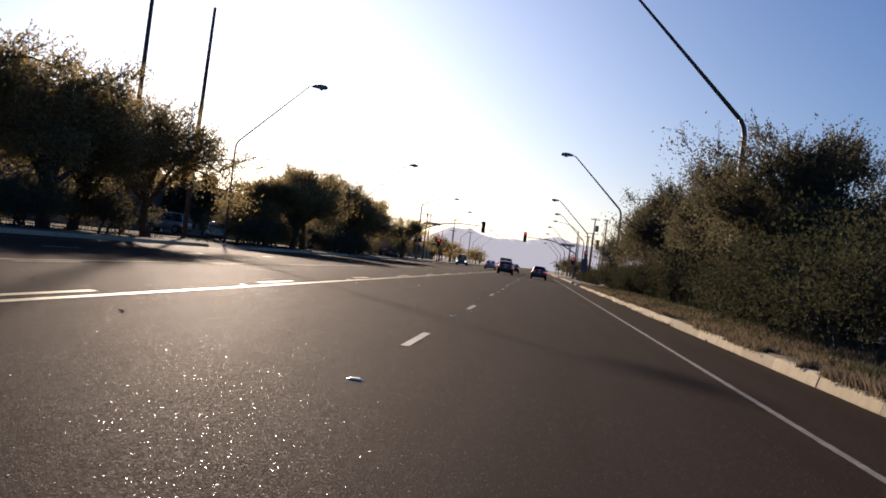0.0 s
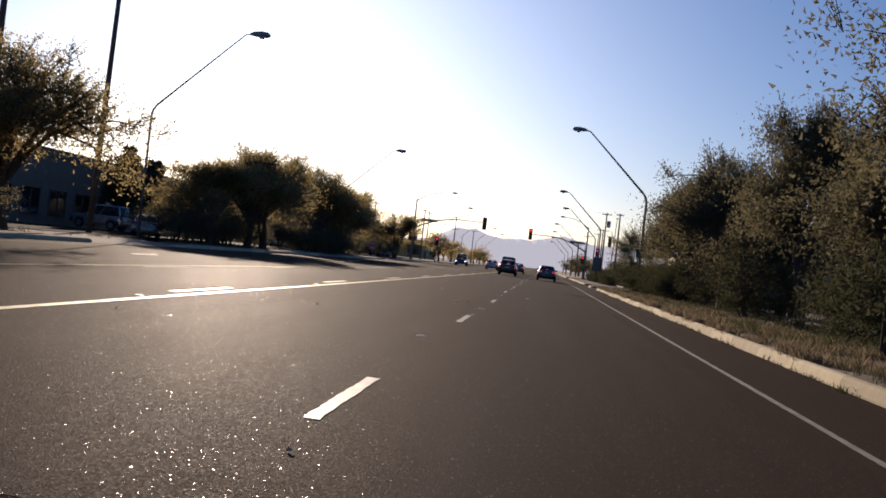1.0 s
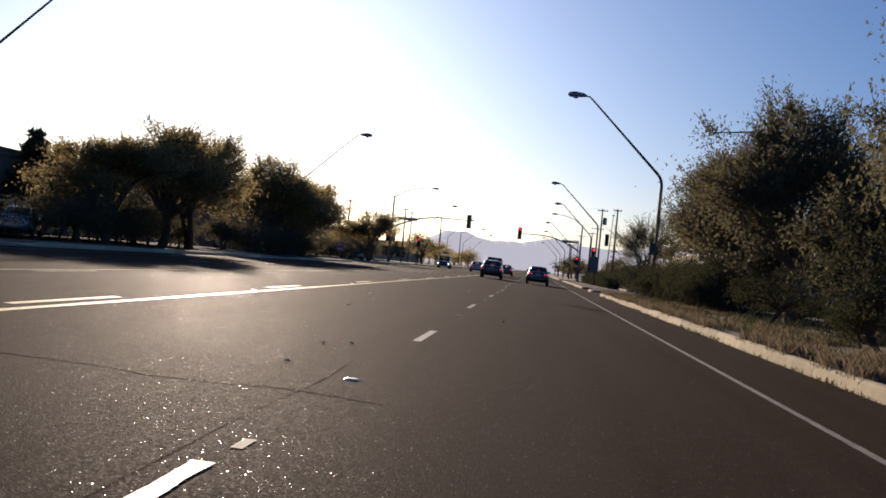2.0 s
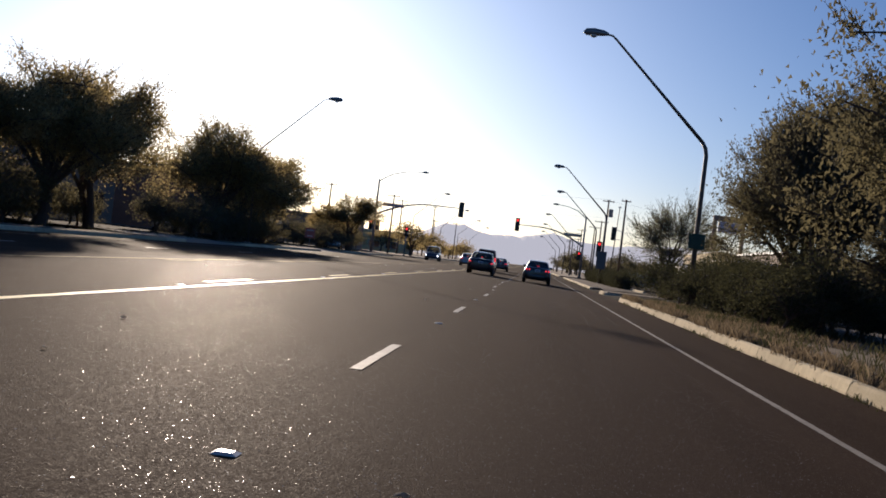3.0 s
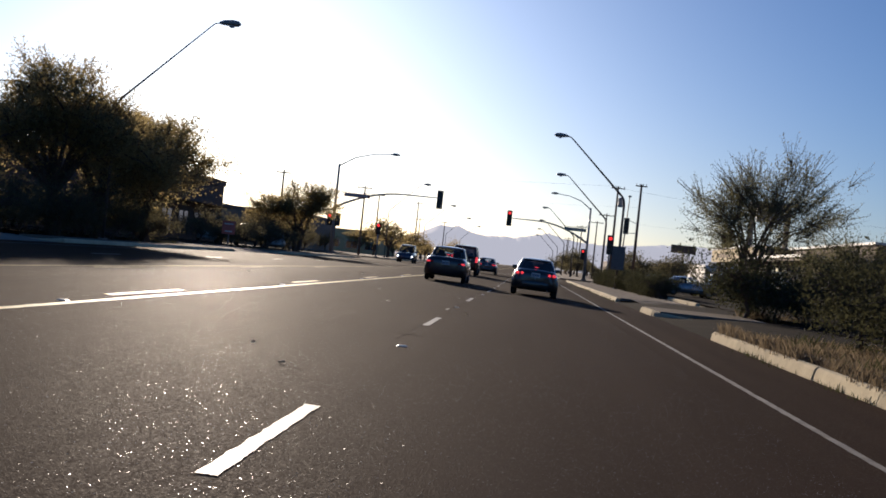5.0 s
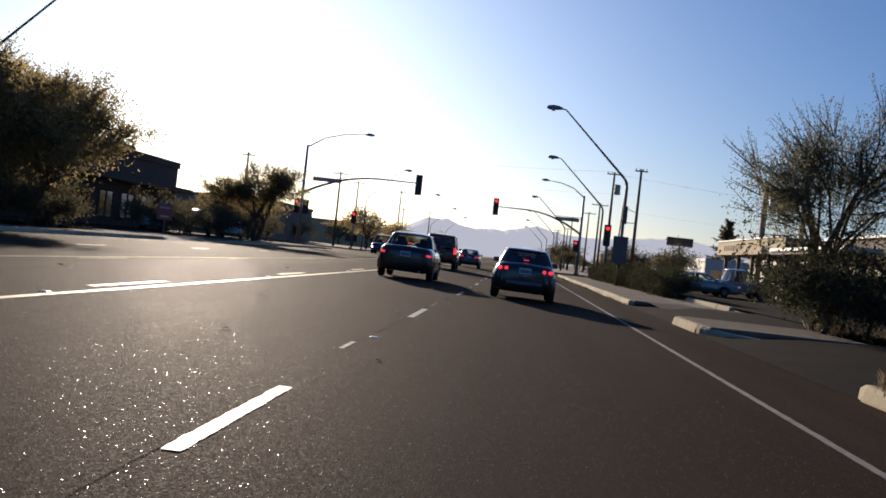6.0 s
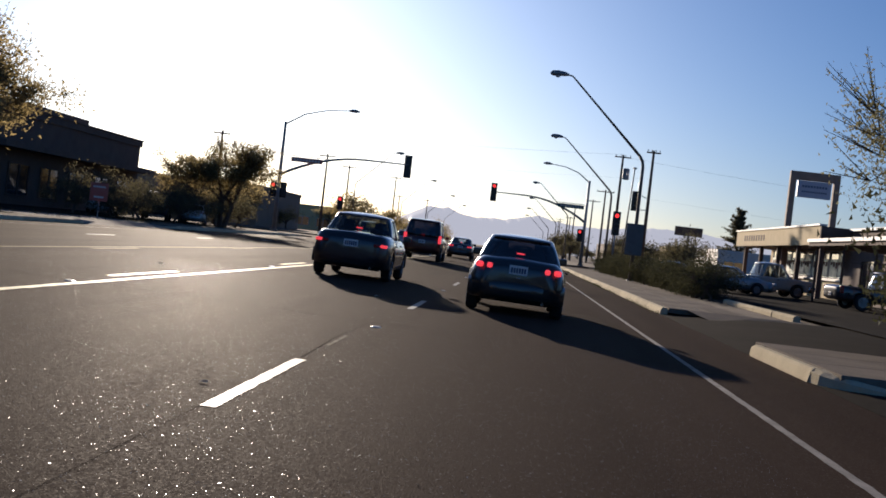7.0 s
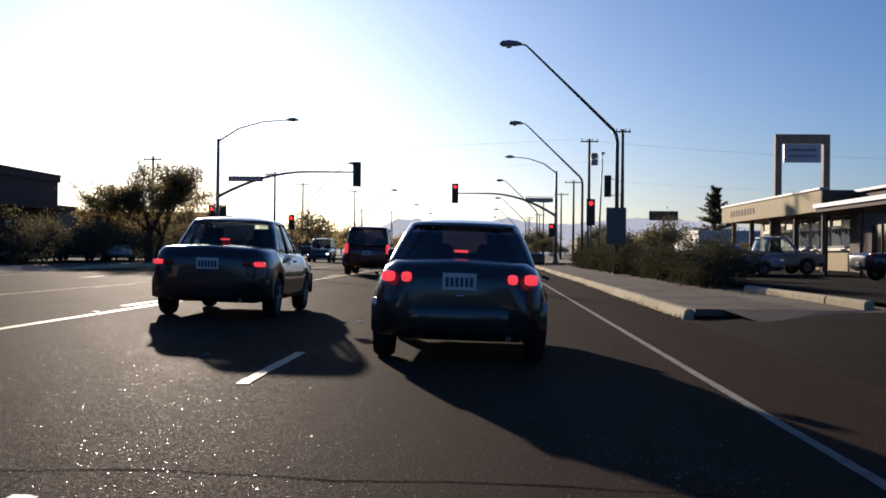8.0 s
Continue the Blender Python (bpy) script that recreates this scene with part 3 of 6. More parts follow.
def ridge(name, dist, seed, x0, x1):
    """A broken skyline of overlapping hills."""
    bm = bmesh.new()
    last = None
    n = 640
    for k in range(n + 1):
        x = x0 + (x1 - x0) * (0.5 + 0.5 * (2 * k / n - 1) * (0.25 + 0.75 * (2 * k / n - 1) ** 2))
        h = float(np.interp(x, [p[0] for p in SKYLINE], [p[1] for p in SKYLINE]))
        h += 2.6 * noise.noise((x * 0.05, seed, 1)) + 1.5 * noise.noise((x * 0.15, seed, 2)) + 3 * noise.noise((x * 0.015, seed, 4))
        col = [bm.verts.new((x, dist + d, z)) for d, z in ((-300, -5), (-160, h * 0.4 + 5 * noise.noise((x * 0.012, seed, 5))), (-70, h * 0.72 + 5 * noise.noise((x * 0.02, seed, 8))), (0, h), (250, -5))]
        if last:
            for i in range(4):
                bm.faces.new((last[i], col[i], col[i + 1], last[i + 1]))
        last = col
    bmesh.ops.recalc_face_normals(bm, faces=bm.faces[:])
    return tagged(mesh_object(name, bm, M_RIDGE_HAZE, True), "far mountain ridge with its haze put in as a pale glow", "mountain", kind="structure")


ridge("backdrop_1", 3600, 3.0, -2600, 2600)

# ---- trees and plants ----


def leaf_at(bm, c, d, size, rng):
    """One small folded leaf spray."""
    a = Vector((rng.gauss(0, 1), rng.gauss(0, 1), rng.gauss(0, 1))).normalized()
    a = (a + d * 0.6).normalized()
    b = a.cross(Vector((rng.gauss(0, 1), rng.gauss(0, 1), rng.gauss(0, 1)))).normalized()
    s = size * rng.uniform(0.6, 1.35)
    bm.faces.new((bm.verts.new(c - b * s * 0.26), bm.verts.new(c + a * s), bm.verts.new(c + a * s * 0.1 + b * s * 0.26)))


def grow(seed, height, spread, base=0.22, clumps=90, per=80, leaf=0.17, clump_r=0.55, trunks=1, lean=0.0, limbs=9, feather=0.0):
    """Trunk with limbs, and a crown of many small leaves in clumps along the limbs."""
    rng = random.Random(seed)
    tb, cb = bmesh.new(), bmesh.new()
    tips = []
    for tr in range(trunks):
        ang = rng.uniform(0, 6.28)
        off = 0.0 if trunks == 1 else 0.25
        foot = Vector((off * math.cos(ang), off * math.sin(ang), -0.1))
        fork = Vector((foot.x * 3 + lean + rng.uniform(-.2, .2), foot.y * 3 + rng.uniform(-.2, .2), height * rng.uniform(0.2, 0.3)))
        r0 = 0.035 * height / math.sqrt(trunks)
        mid = (foot + fork) / 2 + Vector((rng.uniform(-.12, .12), rng.uniform(-.12, .12), 0))
        tube(tb, [foot, mid, fork], [r0 * 1.25, r0, r0 * 0.85], 9)
        for k in range(limbs // trunks):
            a = k * 2.4 + rng.uniform(-0.5, 0.5) + ang
            out = rng.uniform(0.35, 1.0)
            top = Vector((lean + spread * out * math.cos(a), spread * out * math.sin(a), height * (1.0 - 0.5 * out * out) * rng.uniform(0.82, 1.0)))
            bend = fork.lerp(top, 0.5) + Vector((rng.uniform(-.4, .4), rng.uniform(-.4, .4), height * 0.09))
            tube(tb, [fork, fork.lerp(bend, 0.5) + Vector((0, 0, 0.1)), bend, top], [r0 * 0.6, r0 * 0.42, r0 * 0.28, r0 * 0.08], 6)
            tips.append((bend, top))
            for j in range(4):
                s = bend.lerp(top, rng.uniform(0.0, 0.8))
                e = s + Vector((rng.gauss(0, 0.33) * spread, rng.gauss(0, 0.33) * spread, rng.uniform(-0.16, 0.16) * height))
                tube(tb, [s, s.lerp(e, 0.5) + Vector((0, 0, 0.12)), e], [r0 * 0.2, r0 * 0.13, r0 * 0.05], 5)
                tips.append((s, e))
    for k in range(clumps):
        s, e = tips[k % len(tips)]
        c = s.lerp(e, rng.uniform(0.35, 1.08)) + Vector((rng.gauss(0, .25), rng.gauss(0, .25), rng.gauss(0, .2)))
        c.z = max(c.z, height * base)
        r = clump_r * rng.uniform(0.6, 1.4)
        out = (c - Vector((lean, 0, height * 0.5))).normalized()
        for j in range(int(1.8 * per * rng.uniform(0.6, 1.4))):
            o = Vector((rng.gauss(0, 1), rng.gauss(0, 1), rng.gauss(0, 0.7)))
            leaf_at(cb, c + o * r * 0.6, out, leaf * 0.8, rng)
        # shoots that stand out of the outline
        for j in range(3 + int(feather)):
            d = (out + Vector((rng.gauss(0, .5), rng.gauss(0, .5), rng.uniform(0, .8)))).normalized()
            ln = rng.uniform(0.5, 1.0) * (1 + 0.25 * feather)
            tube(tb, [c, c + d * ln], [0.012, 0.004], 4, False)
            for i in range(13):
                leaf_at(cb, c + d * ln * (0.25 + 0.75 * i / 12) + Vector((rng.gauss(0, .04), rng.gauss(0, .04), rng.gauss(0, .04))), d, leaf * 0.75, rng)
    out = []
    for nm, b, mt in (("trunk", tb, M_BARK), ("crown", cb, None)):
        me = bpy.data.meshes.new(nm)
        b.to_mesh(me)
        b.free()
        out.append(me)
    out[0].materials.append(M_BARK)
    return out


def clipped(seed, sx=0.55, sy=0.86, h=1.42):
    """A clipped hedge plant: stems, and small leaves packed in the skin of a soft box."""
    rng = random.Random(seed)
    tb, cb = bmesh.new(), bmesh.new()
    for k in range(7):
        a = k * 0.9
        tube(tb, [(0.1 * math.cos(a), 0.1 * math.sin(a), -0.1), (0.22 * math.cos(a), 0.3 * math.sin(a), h * 0.5), (0.36 * math.cos(a), 0.6 * math.sin(a), h * 0.92)], [0.025, 0.016, 0.006], 5)
    for k in range(5600):
        p = [rng.uniform(-1, 1), rng.uniform(-1, 1), rng.uniform(-0.92, 1)]
        ax = rng.choice((0, 0, 1, 2, 2))
        if rng.random() < 0.85:
            p[ax] = math.copysign(rng.uniform(0.8, 1.0), p[ax]) if ax != 2 else rng.uniform(0.85, 1.0)
        c = Vector((p[0] * sx, p[1] * sy, h * 0.5 + p[2] * h * 0.5))
        bulge = 1 + 0.13 * noise.noise((c.x * 2.4 + seed, c.y * 2.4, c.z * 2.4)) + rng.gauss(0, 0.018)
        top = 1 - 0.12 * max(0, p[2] - 0.5)
        c = Vector((c.x * bulge * top, c.y * bulge, c.z * (1 + 0.4 * (bulge - 1))))
        leaf_at(cb, c, Vector((p[0], p[1] * 0.4, p[2])).normalized(), 0.075, rng)
    out = []
    for nm, b in (("trunk", tb), ("crown", cb)):
        me = bpy.data.meshes.new(nm)
        b.to_mesh(me)
        b.free()
        out.append(me)
    out[0].materials.append(M_BARK)
    return out


def tree(kind, leaf, x, y, z, scale, turn, label, group, name="tree", tall=1.0):
    """A tree from a grown kind: trunk and crown."""
    t = empty(name, x, y, z, turn)
    t.scale = (scale, scale, scale * tall)
    if (kind, leaf.name) not in CROWNS:
        me = KINDS[kind][1].copy()
        me.materials.append(leaf)
        CROWNS[(kind, leaf.name)] = me
    trunk, crown = new("trunk", KINDS[kind][0]), new("crown", CROWNS[(kind, leaf.name)])
    trunk.parent = crown.parent = t
    return tagged(t, label, "tree" if name == "tree" else name, group)


CROWNS = {}
KINDS = {
    "round_a": grow(1, 6.5, 3.4, 0.26, 210, 85, 0.17, 0.62, limbs=12),
    "round_b": grow(2, 6.5, 3.6, 0.2, 220, 85, 0.17, 0.62, limbs=12),
    "round_c": grow(3, 6.5, 3.2, 0.28, 200, 85, 0.16, 0.6, trunks=2, limbs=12),
    "dense_a": grow(4, 6.5, 3.2, 0.24, 240, 90, 0.14, 0.66, limbs=14),
    "dense_b": grow(5, 6.5, 3.0, 0.26, 230, 90, 0.14, 0.64, trunks=2, limbs=14),
    "feather": grow(6, 6.2, 3.0, 0.2, 150, 40, 0.13, 0.5, trunks=3, limbs=15, feather=4),
    "desert": grow(16, 6.0, 2.8, 0.16, 150, 85, 0.095, 0.5, trunks=3, limbs=15, feather=1.5),
    "small_b": grow(17, 4.2, 2.4, 0.18, 110, 115, 0.095, 0.5, trunks=3, limbs=12, feather=1),
    "small": grow(7, 4.2, 2.4, 0.22, 80, 60, 0.16, 0.5, limbs=9, feather=1),
    "bush": grow(8, 1.5, 1.0, 0.05, 46, 50, 0.095, 0.3, trunks=1, limbs=14, feather=-3),
    "bush_b": grow(9, 1.5, 1.2, 0.05, 46, 50, 0.1, 0.32, trunks=1, limbs=14, feather=-3),
    "hedge": clipped(18),
    "far": grow(10, 5.0, 2.6, 0.15, 50, 28, 0.34, 0.75, limbs=9, feather=-3),
    "far_b": grow(11, 5.0, 2.9, 0.18, 50, 28, 0.34, 0.8, limbs=9, feather=-3),
}

# trees along the left of the road
for kind, x, y, s, turn, tall in (("round_b", -22.5, 33, 1.3, 20, 1.04), ("round_a", -20.8, 40.5, 1.2, 80, 1.03), ("dense_b", -21.6, 45.5, 1.1, 210, 1.06), ("dense_a", -19.4, 50.8, 1.15, 10, 1.06),
                                  ("round_b", -20.2, 83, 0.95, 130, 0.97), ("dense_a", -19.5, 90, 1.08, 200, 1.06), ("dense_b", -19.7, 97, 1.12, 30, 1.05),
                                  ("dense_a", -20.6, 123.5, 1.22, 60, 1.1), ("round_b", -20.4, 129, 1.12, 300, 1.04), ("round_a", -20.5, 137, 1.1, 170, 1.02),
                                  ("round_c", -20.2, 180, 1.12, 200, 0.97), ("small", -23.6, 182, 0.9, 10, 0.9)):
    tree(kind, M_LEAF, x, y, TOP_L - 0.05, s, turn, "leafy street tree with brown-green crown against the sun", "street trees", tall=tall)
# dense trees behind the right verge
for kind, x, y, s, turn, tall in (("dense_b", 9.1, 25.4, 1.0, 70, 1.0), ("dense_a", 9.9, 36, 0.9, 120, 0.95), ("dense_b", 9.7, 46, 0.78, 300, 1.5), ("dense_a", 9.3, 61.7, 0.9, 40, 1.3),
                                  ("dense_b", 9.9, 79.5, 0.86, 150, 1.4), ("dense_a", 10.1, 82.4, 0.72, 60, 1.5), ("feather", 9.9, 78.2, 0.76, 310, 1.35), ("dense_a", 14.5, 33, 0.75, 10, 1.0), ("dense_b", 14.5, 42, 0.75, 100, 1.0),
                                  ("dense_a", 14.0, 53, 0.75, 220, 1.0), ("dense_b", 14.0, 69, 0.8, 20, 1.0), ("small", 10.6, 70, 0.9, 10, 1.0), ("small", 9.4, 53, 0.9, 100, 1.0)):
    tree(kind, M_LEAF_DARK, x, y, TOP_R - 0.05, s, turn, "dense dark-green tree behind the dry verge", "verge trees", tall=tall)
tree("desert", M_LEAF_GREY, 9.3, 111.8, TOP_R - 0.05, 0.84, 30, "sparse feathery desert tree with thin open crown", "desert trees", tall=1.18)
tree("small_b", M_LEAF_GREY, 12.6, 112.6, TOP_R - 0.05, 0.8, 130, "sparse feathery desert tree with thin open crown", "desert trees")
# shrubs at the feet of the trees
rng = random.Random(5)
for k in range(26):
    y = 16 + 3.0 * k + rng.uniform(-0.6, 0.6)
    tree(("bush", "bush_b")[k % 2], (M_SHRUB, M_WEED)[k % 2], rng.uniform(7.8, 11.5), y, TOP_R - 0.05, rng.uniform(0.5, 1.0), rng.uniform(0, 360), "low tangled green shrub in the dry verge", "verge shrubs", "shrub")
for k in range(5):
    tree("bush_b", M_WEED, 8.3 + 1.1 * k, 108.5 + rng.uniform(-1, 2), TOP_R - 0.05, rng.uniform(0.9, 1.5), rng.uniform(0, 360), "low tangled green shrub in the dry verge", "verge shrubs", "shrub")
for k, (bx, by, bs) in enumerate(((7.0, 6, 1.3), (7.3, 8.5, 1.5), (7.0, 11, 1.2), (7.4, 13.5, 1.5), (7.1, 16.5, 1.25), (7.5, 19, 1.4), (8.0, 15, 1.5), (8.9, 17.5, 1.9), (8.0, 20, 1.7), (9.2, 22.5, 2.1), (8.2, 25, 1.6), (8.4, 31, 1.5), (8.3, 48, 1.5))):
    tree(("bush", "bush_b")[k % 2], (M_SHRUB, M_WEED)[k % 2], bx, by, TOP_R - 0.05, bs, 50 * k, "tall tangled green shrub behind the kerb", "verge shrubs", "shrub")
# a dense bank of shrubs before the first driveway and round the desert trees
for k in range(30):
    y = 72 + 0.72 * k
    x = 7.9 + 1.2 * (k % 3) + rng.uniform(-0.3, 0.3) - 0.4 * (k > 20)
    tree(("bush", "bush_b")[k % 2], (M_SHRUB, M_SHRUB, M_WEED)[k % 3], x, y, TOP_R - 0.05, rng.uniform(0.8, 1.2), rng.uniform(0, 360), "tangled dark shrub in a dense bank on the verge", "verge shrubs", "shrub", tall=rng.uniform(0.95, 1.25))
for k in range(7):
    tree(("bush", "bush_b")[k % 2], M_SHRUB, 8.6 + 0.9 * k, 110.6 + rng.uniform(-0.5, 1.5), TOP_R - 0.05, rng.uniform(0.7, 1.15), rng.uniform(0, 360), "low dark shrub under the desert trees", "verge shrubs", "shrub")
# the shaggy hedge along the walk
for k in range(58):
    tree(("bush", "bush_b", "hedge")[k % 3], M_SHRUB, 8.5 + rng.uniform(-0.3, 0.3), 136.6 + 0.94 * k + rng.uniform(-0.2, 0.2), TOP_R - 0.05, rng.uniform(0.72, 0.9), rng.uniform(0, 360), "shaggy dark-green hedge plant beside the pavement", "hedge plants", "hedge", tall=rng.uniform(0.72, 0.92) if k % 3 == 2 else rng.uniform(0.85, 1.1))
# far trees beyond the crossing
rng = random.Random(11)
for k in range(34):
    y = 232 + 11 * k + rng.uniform(-3, 3)
    for side in (-1, 1):
        x = (KERB_L - 3 - rng.uniform(0, 22)) if side < 0 else (KERB_R + 4 + rng.uniform(0, 22))
        tree(("far", "far_b")[(k + (side > 0)) % 2], M_LEAF_DARK if side > 0 else M_LEAF, x, y, TOP_R - 0.05, rng.uniform(0.6, 1.25), rng.uniform(0, 360), "distant roadside tree in the haze", "distant trees")


def tufts(name, label, mat, n, xr, yr, hr, seed, z):
    """Grass and weeds, far too many to count."""
    rng = random.Random(seed)
    vs, fs = [], []
    for k in range(n):
        cx, cy = rng.uniform(*xr), rng.uniform(*yr)
        if noise.noise((cx * 0.5, cy * 0.35, seed)) + 0.5 * noise.noise((cx * 2, cy * 1.6, seed)) < 0.04:
            continue
        big = rng.uniform(0.6, 1.3)
        for j in range(7):
            a, h, w = rng.uniform(0, 6.28), rng.uniform(*hr) * big, rng.uniform(0.004, 0.009)
            dx, dy = math.cos(a), math.sin(a)
            bx, by = cx + rng.gauss(0, .06), cy + rng.gauss(0, .06)
            lean = rng.uniform(0.15, 0.6) * h
            i = len(vs)
            vs += [(bx - dy * w, by + dx * w, z), (bx + dy * w, by - dx * w, z), (bx + dx * lean * .4 + dy * w * .6, by + dy * lean * .4 - dx * w * .6, z + h * .6), (bx + dx * lean, by + dy * lean, z + h)]
            fs += [(i, i + 1, i + 2), (i, i + 2, i + 3)]
    me = bpy.data.meshes.new(name)
    me.from_pydata(vs, [], fs)
    me.materials.append(mat)
    return tagged(new(name, me), label, "grass", kind="stuff")


tufts("dry_grass", "dry grass hanging over the kerb back edge", M_STRAW, 3200, (5.2, 5.42), (-6, 94), (0.06, 0.24), 13, TOP_R - 0.03)
tufts("dry_grass", "dry grass leaning over the top of the kerb", M_STRAW, 2200, (5.16, 5.36), (-6, 12), (0.05, 0.16), 23, TOP_R - 0.01)
tufts("dry_grass", "straw-coloured dry grass on the verge", M_STRAW, 16000, (5.32, 8.0), (-6, 93), (0.05, 0.2), 3, TOP_R - 0.06)
tufts("weeds", "low green weeds on the verge", M_WEED, 7000, (5.4, 11), (-6, 93), (0.06, 0.28), 4, TOP_R - 0.06)
tufts("weeds", "small weeds in the gutter and the kerb joints", M_WEED, 500, (5.0, 5.12), (-6, 93), (0.03, 0.1), 15, -0.115)
tufts("weeds", "small weeds in the gutter and the kerb joints", M_WEED, 350, (5.0, 5.12), (122, 190), (0.03, 0.1), 16, -0.115)
tufts("dry_grass", "dry grass tufts around the desert trees", M_STRAW, 1200, (8.6, 14), (107, 112), (0.08, 0.3), 6, TOP_R - 0.06)
tufts("weeds", "sparse weeds along the walk's back edge", M_WEED, 2200, (-23, -18.4), (-5, 190), (0.05, 0.2), 7, TOP_L - 0.04)


def conifer(x, y, z, height, spread, label):
    """A conifer of open, layered boughs."""
    rng = random.Random(int(x * 7 + y))
    t = empty("tree", x, y, z)
    tb, cb = bmesh.new(), bmesh.new()
    tube(tb, [(0, 0, -0.1), (0.05, 0, height * 0.5), (0, 0, height)], [height * 0.025, height * 0.016, 0.02], 8)
    lv = 15
    for k in range(lv):
        zz = height * (0.25 + 0.7 * k / (lv - 1))
        reach = spread * (1.0 - 0.82 * k / (lv - 1))
        for j in range(5):
            a = j * math.tau / 5 + k * 0.7 + rng.uniform(-.3, .3)
            ln = reach * rng.uniform(0.4, 1.15)
            tip = Vector((ln * math.cos(a), ln * math.sin(a), zz + ln * 0.12))
            root = Vector((0, 0, zz + rng.uniform(-0.5, 0.5)))
            tip.z += rng.uniform(-0.3, 0.9)
            tube(tb, [root, root.lerp(tip, 0.5) - Vector((0, 0, 0.08 * ln)), tip], [0.05, 0.03, 0.01], 5)
            for i in range(110):
                u = rng.uniform(0.15, 1.0)
                c = root.lerp(tip, u) + Vector((rng.gauss(0, .16), rng.gauss(0, .16), rng.gauss(0, .1))) * (1.3 - u * 0.5)
                leaf_at(cb, c, (tip - root).normalized(), 0.36, rng)
    part("trunk", tb, M_BARK, t)
    part("crown", cb, M_LEAF_DARK, t)
    return tagged(t, label, "tree", "conifers")


# ---- lamps, signals, poles ----


def street_lamp(x, y, side, ground_height, arm=1.0, slim=1.0):
    """A pole that bends at 6.6 m into a long rising arm over the road; side -1: the arm reaches to the left."""
    t = empty("street_lamp", x, y, ground_height)
    t.scale = (arm, arm, arm)
    bm = bmesh.new()
    tube(bm, [(0, 0, 0), (0, 0, 3), (0, 0, 6.2), (side * 0.06, 0, 6.5), (side * 0.22, 0, 6.75)], [slim * r for r in (0.115, 0.1, 0.085, 0.082, 0.08)], 10)
    part("pole", bm, M_BROWN_STEEL, t, smooth=True)
    bm = bmesh.new()
    tube(bm, [(side * 0.22, 0, 6.75), (side * 2.2, 0, 8.65), (side * 4.15, 0, 10.52), (side * 4.32, 0, 10.66), (side * 4.6, 0, 10.7)], [slim * r for r in (0.078, 0.06, 0.045, 0.042, 0.04)], 8)
    part("arm", bm, M_BROWN_STEEL, t, smooth=True)
    bm = bmesh.new()
    tube(bm, [(side * 4.5, 0, 10.7), (side * 4.7, 0, 10.73), (side * 5.1, 0, 10.74), (side * 5.4, 0, 10.72), (side * 5.52, 0, 10.7)], [0.06, 0.12, 0.16, 0.14, 0.05], 10)
    head = part("lamp_head", bm, M_GALV, t, "grey cobra lamp head", True)
    bm = bmesh.new()
    tube(bm, [(side * 5.1, 0, 10.62), (side * 5.1, 0, 10.55), (side * 5.1, 0, 10.51)], [0.15, 0.13, 0.05], 10)
    part("lens", bm, M_LENS, head)
    bm = bmesh.new()
    soft_box(bm, 0, 0, 0.02, 0.36, 0.36, 0.04, 0.01)
    part("base_plate", bm, M_GALV, t)
    for i in (-1, 1):
        for j in (-1, 1):
            bm = bmesh.new()
            tube(bm, [(i * 0.13, j * 0.13, 0.03), (i * 0.13, j * 0.13, 0.1)], 0.018, 6)
            part("bolt", bm, M_GALV, t)
    return tagged(t, "tall street lamp with a long slanting arm over the road", "street lamp", "street lamps")


def sign_on_pole(x, y, z, w, h, mat, label, post=None, bars=3, name="road_sign", barmat=None):
    """A flat metal sign with rounded corners and its brackets."""
    t = empty(name, x, y, z)
    bm = bmesh.new()
    soft_box(bm, 0, -0.12, 0, w, 0.012, h, 0.004)
    plate = part("plate", bm, mat, t)
    for k in (-1, 1):
        bm = bmesh.new()
        box(bm, 0, -0.06, k * h * 0.3, 0.14, 0.12, 0.04)
        part("bracket", bm, M_GALV, t)
    for k in range(bars):
        bm = bmesh.new()
        box(bm, 0, -0.13, h * (0.28 - 0.56 * k / max(1, bars - 1)), w * (0.7 - 0.15 * (k % 2)), 0.006, h * 0.1)
        part("letter_bar", bm, barmat or M_SIGN_WHITE, plate)
    if post:
        bm = bmesh.new()
        tube(bm, [(0, 0, -post), (0, 0, h * 0.5)], 0.03, 8)
        part("post", bm, M_GALV, t)
    return tagged(t, label, "sign")


lamp_rows_r = ((28.8, 7.64), (90.4, 7.64), (158.6, 7.64), (189.4, 8.3), (268, 8.0), (322, 8.0), (380, 8.0), (440, 8.0))
for y, x in lamp_rows_r:
    street_lamp(x, y, -1, TOP_R - 0.02, 0.955 if y == 189.4 else 1.0)
for y in (4.0, 65.2, 125.5, 240, 300, 360, 420):
    street_lamp(-18.9, y, 1, TOP_L - 0.02, 1.0, 0.68)
sign_on_pole(7.64, 90.28, 2.75, 0.66, 0.62, M_SIGN_GREEN, "square dark green metal sign strapped to a lamp pole", None, 0)
sign_on_pole(7.6, 158.45, 2.3, 0.92, 1.7, M_SIGN_BACK, "tall bare metal sign strapped to a lamp pole", None, 0)


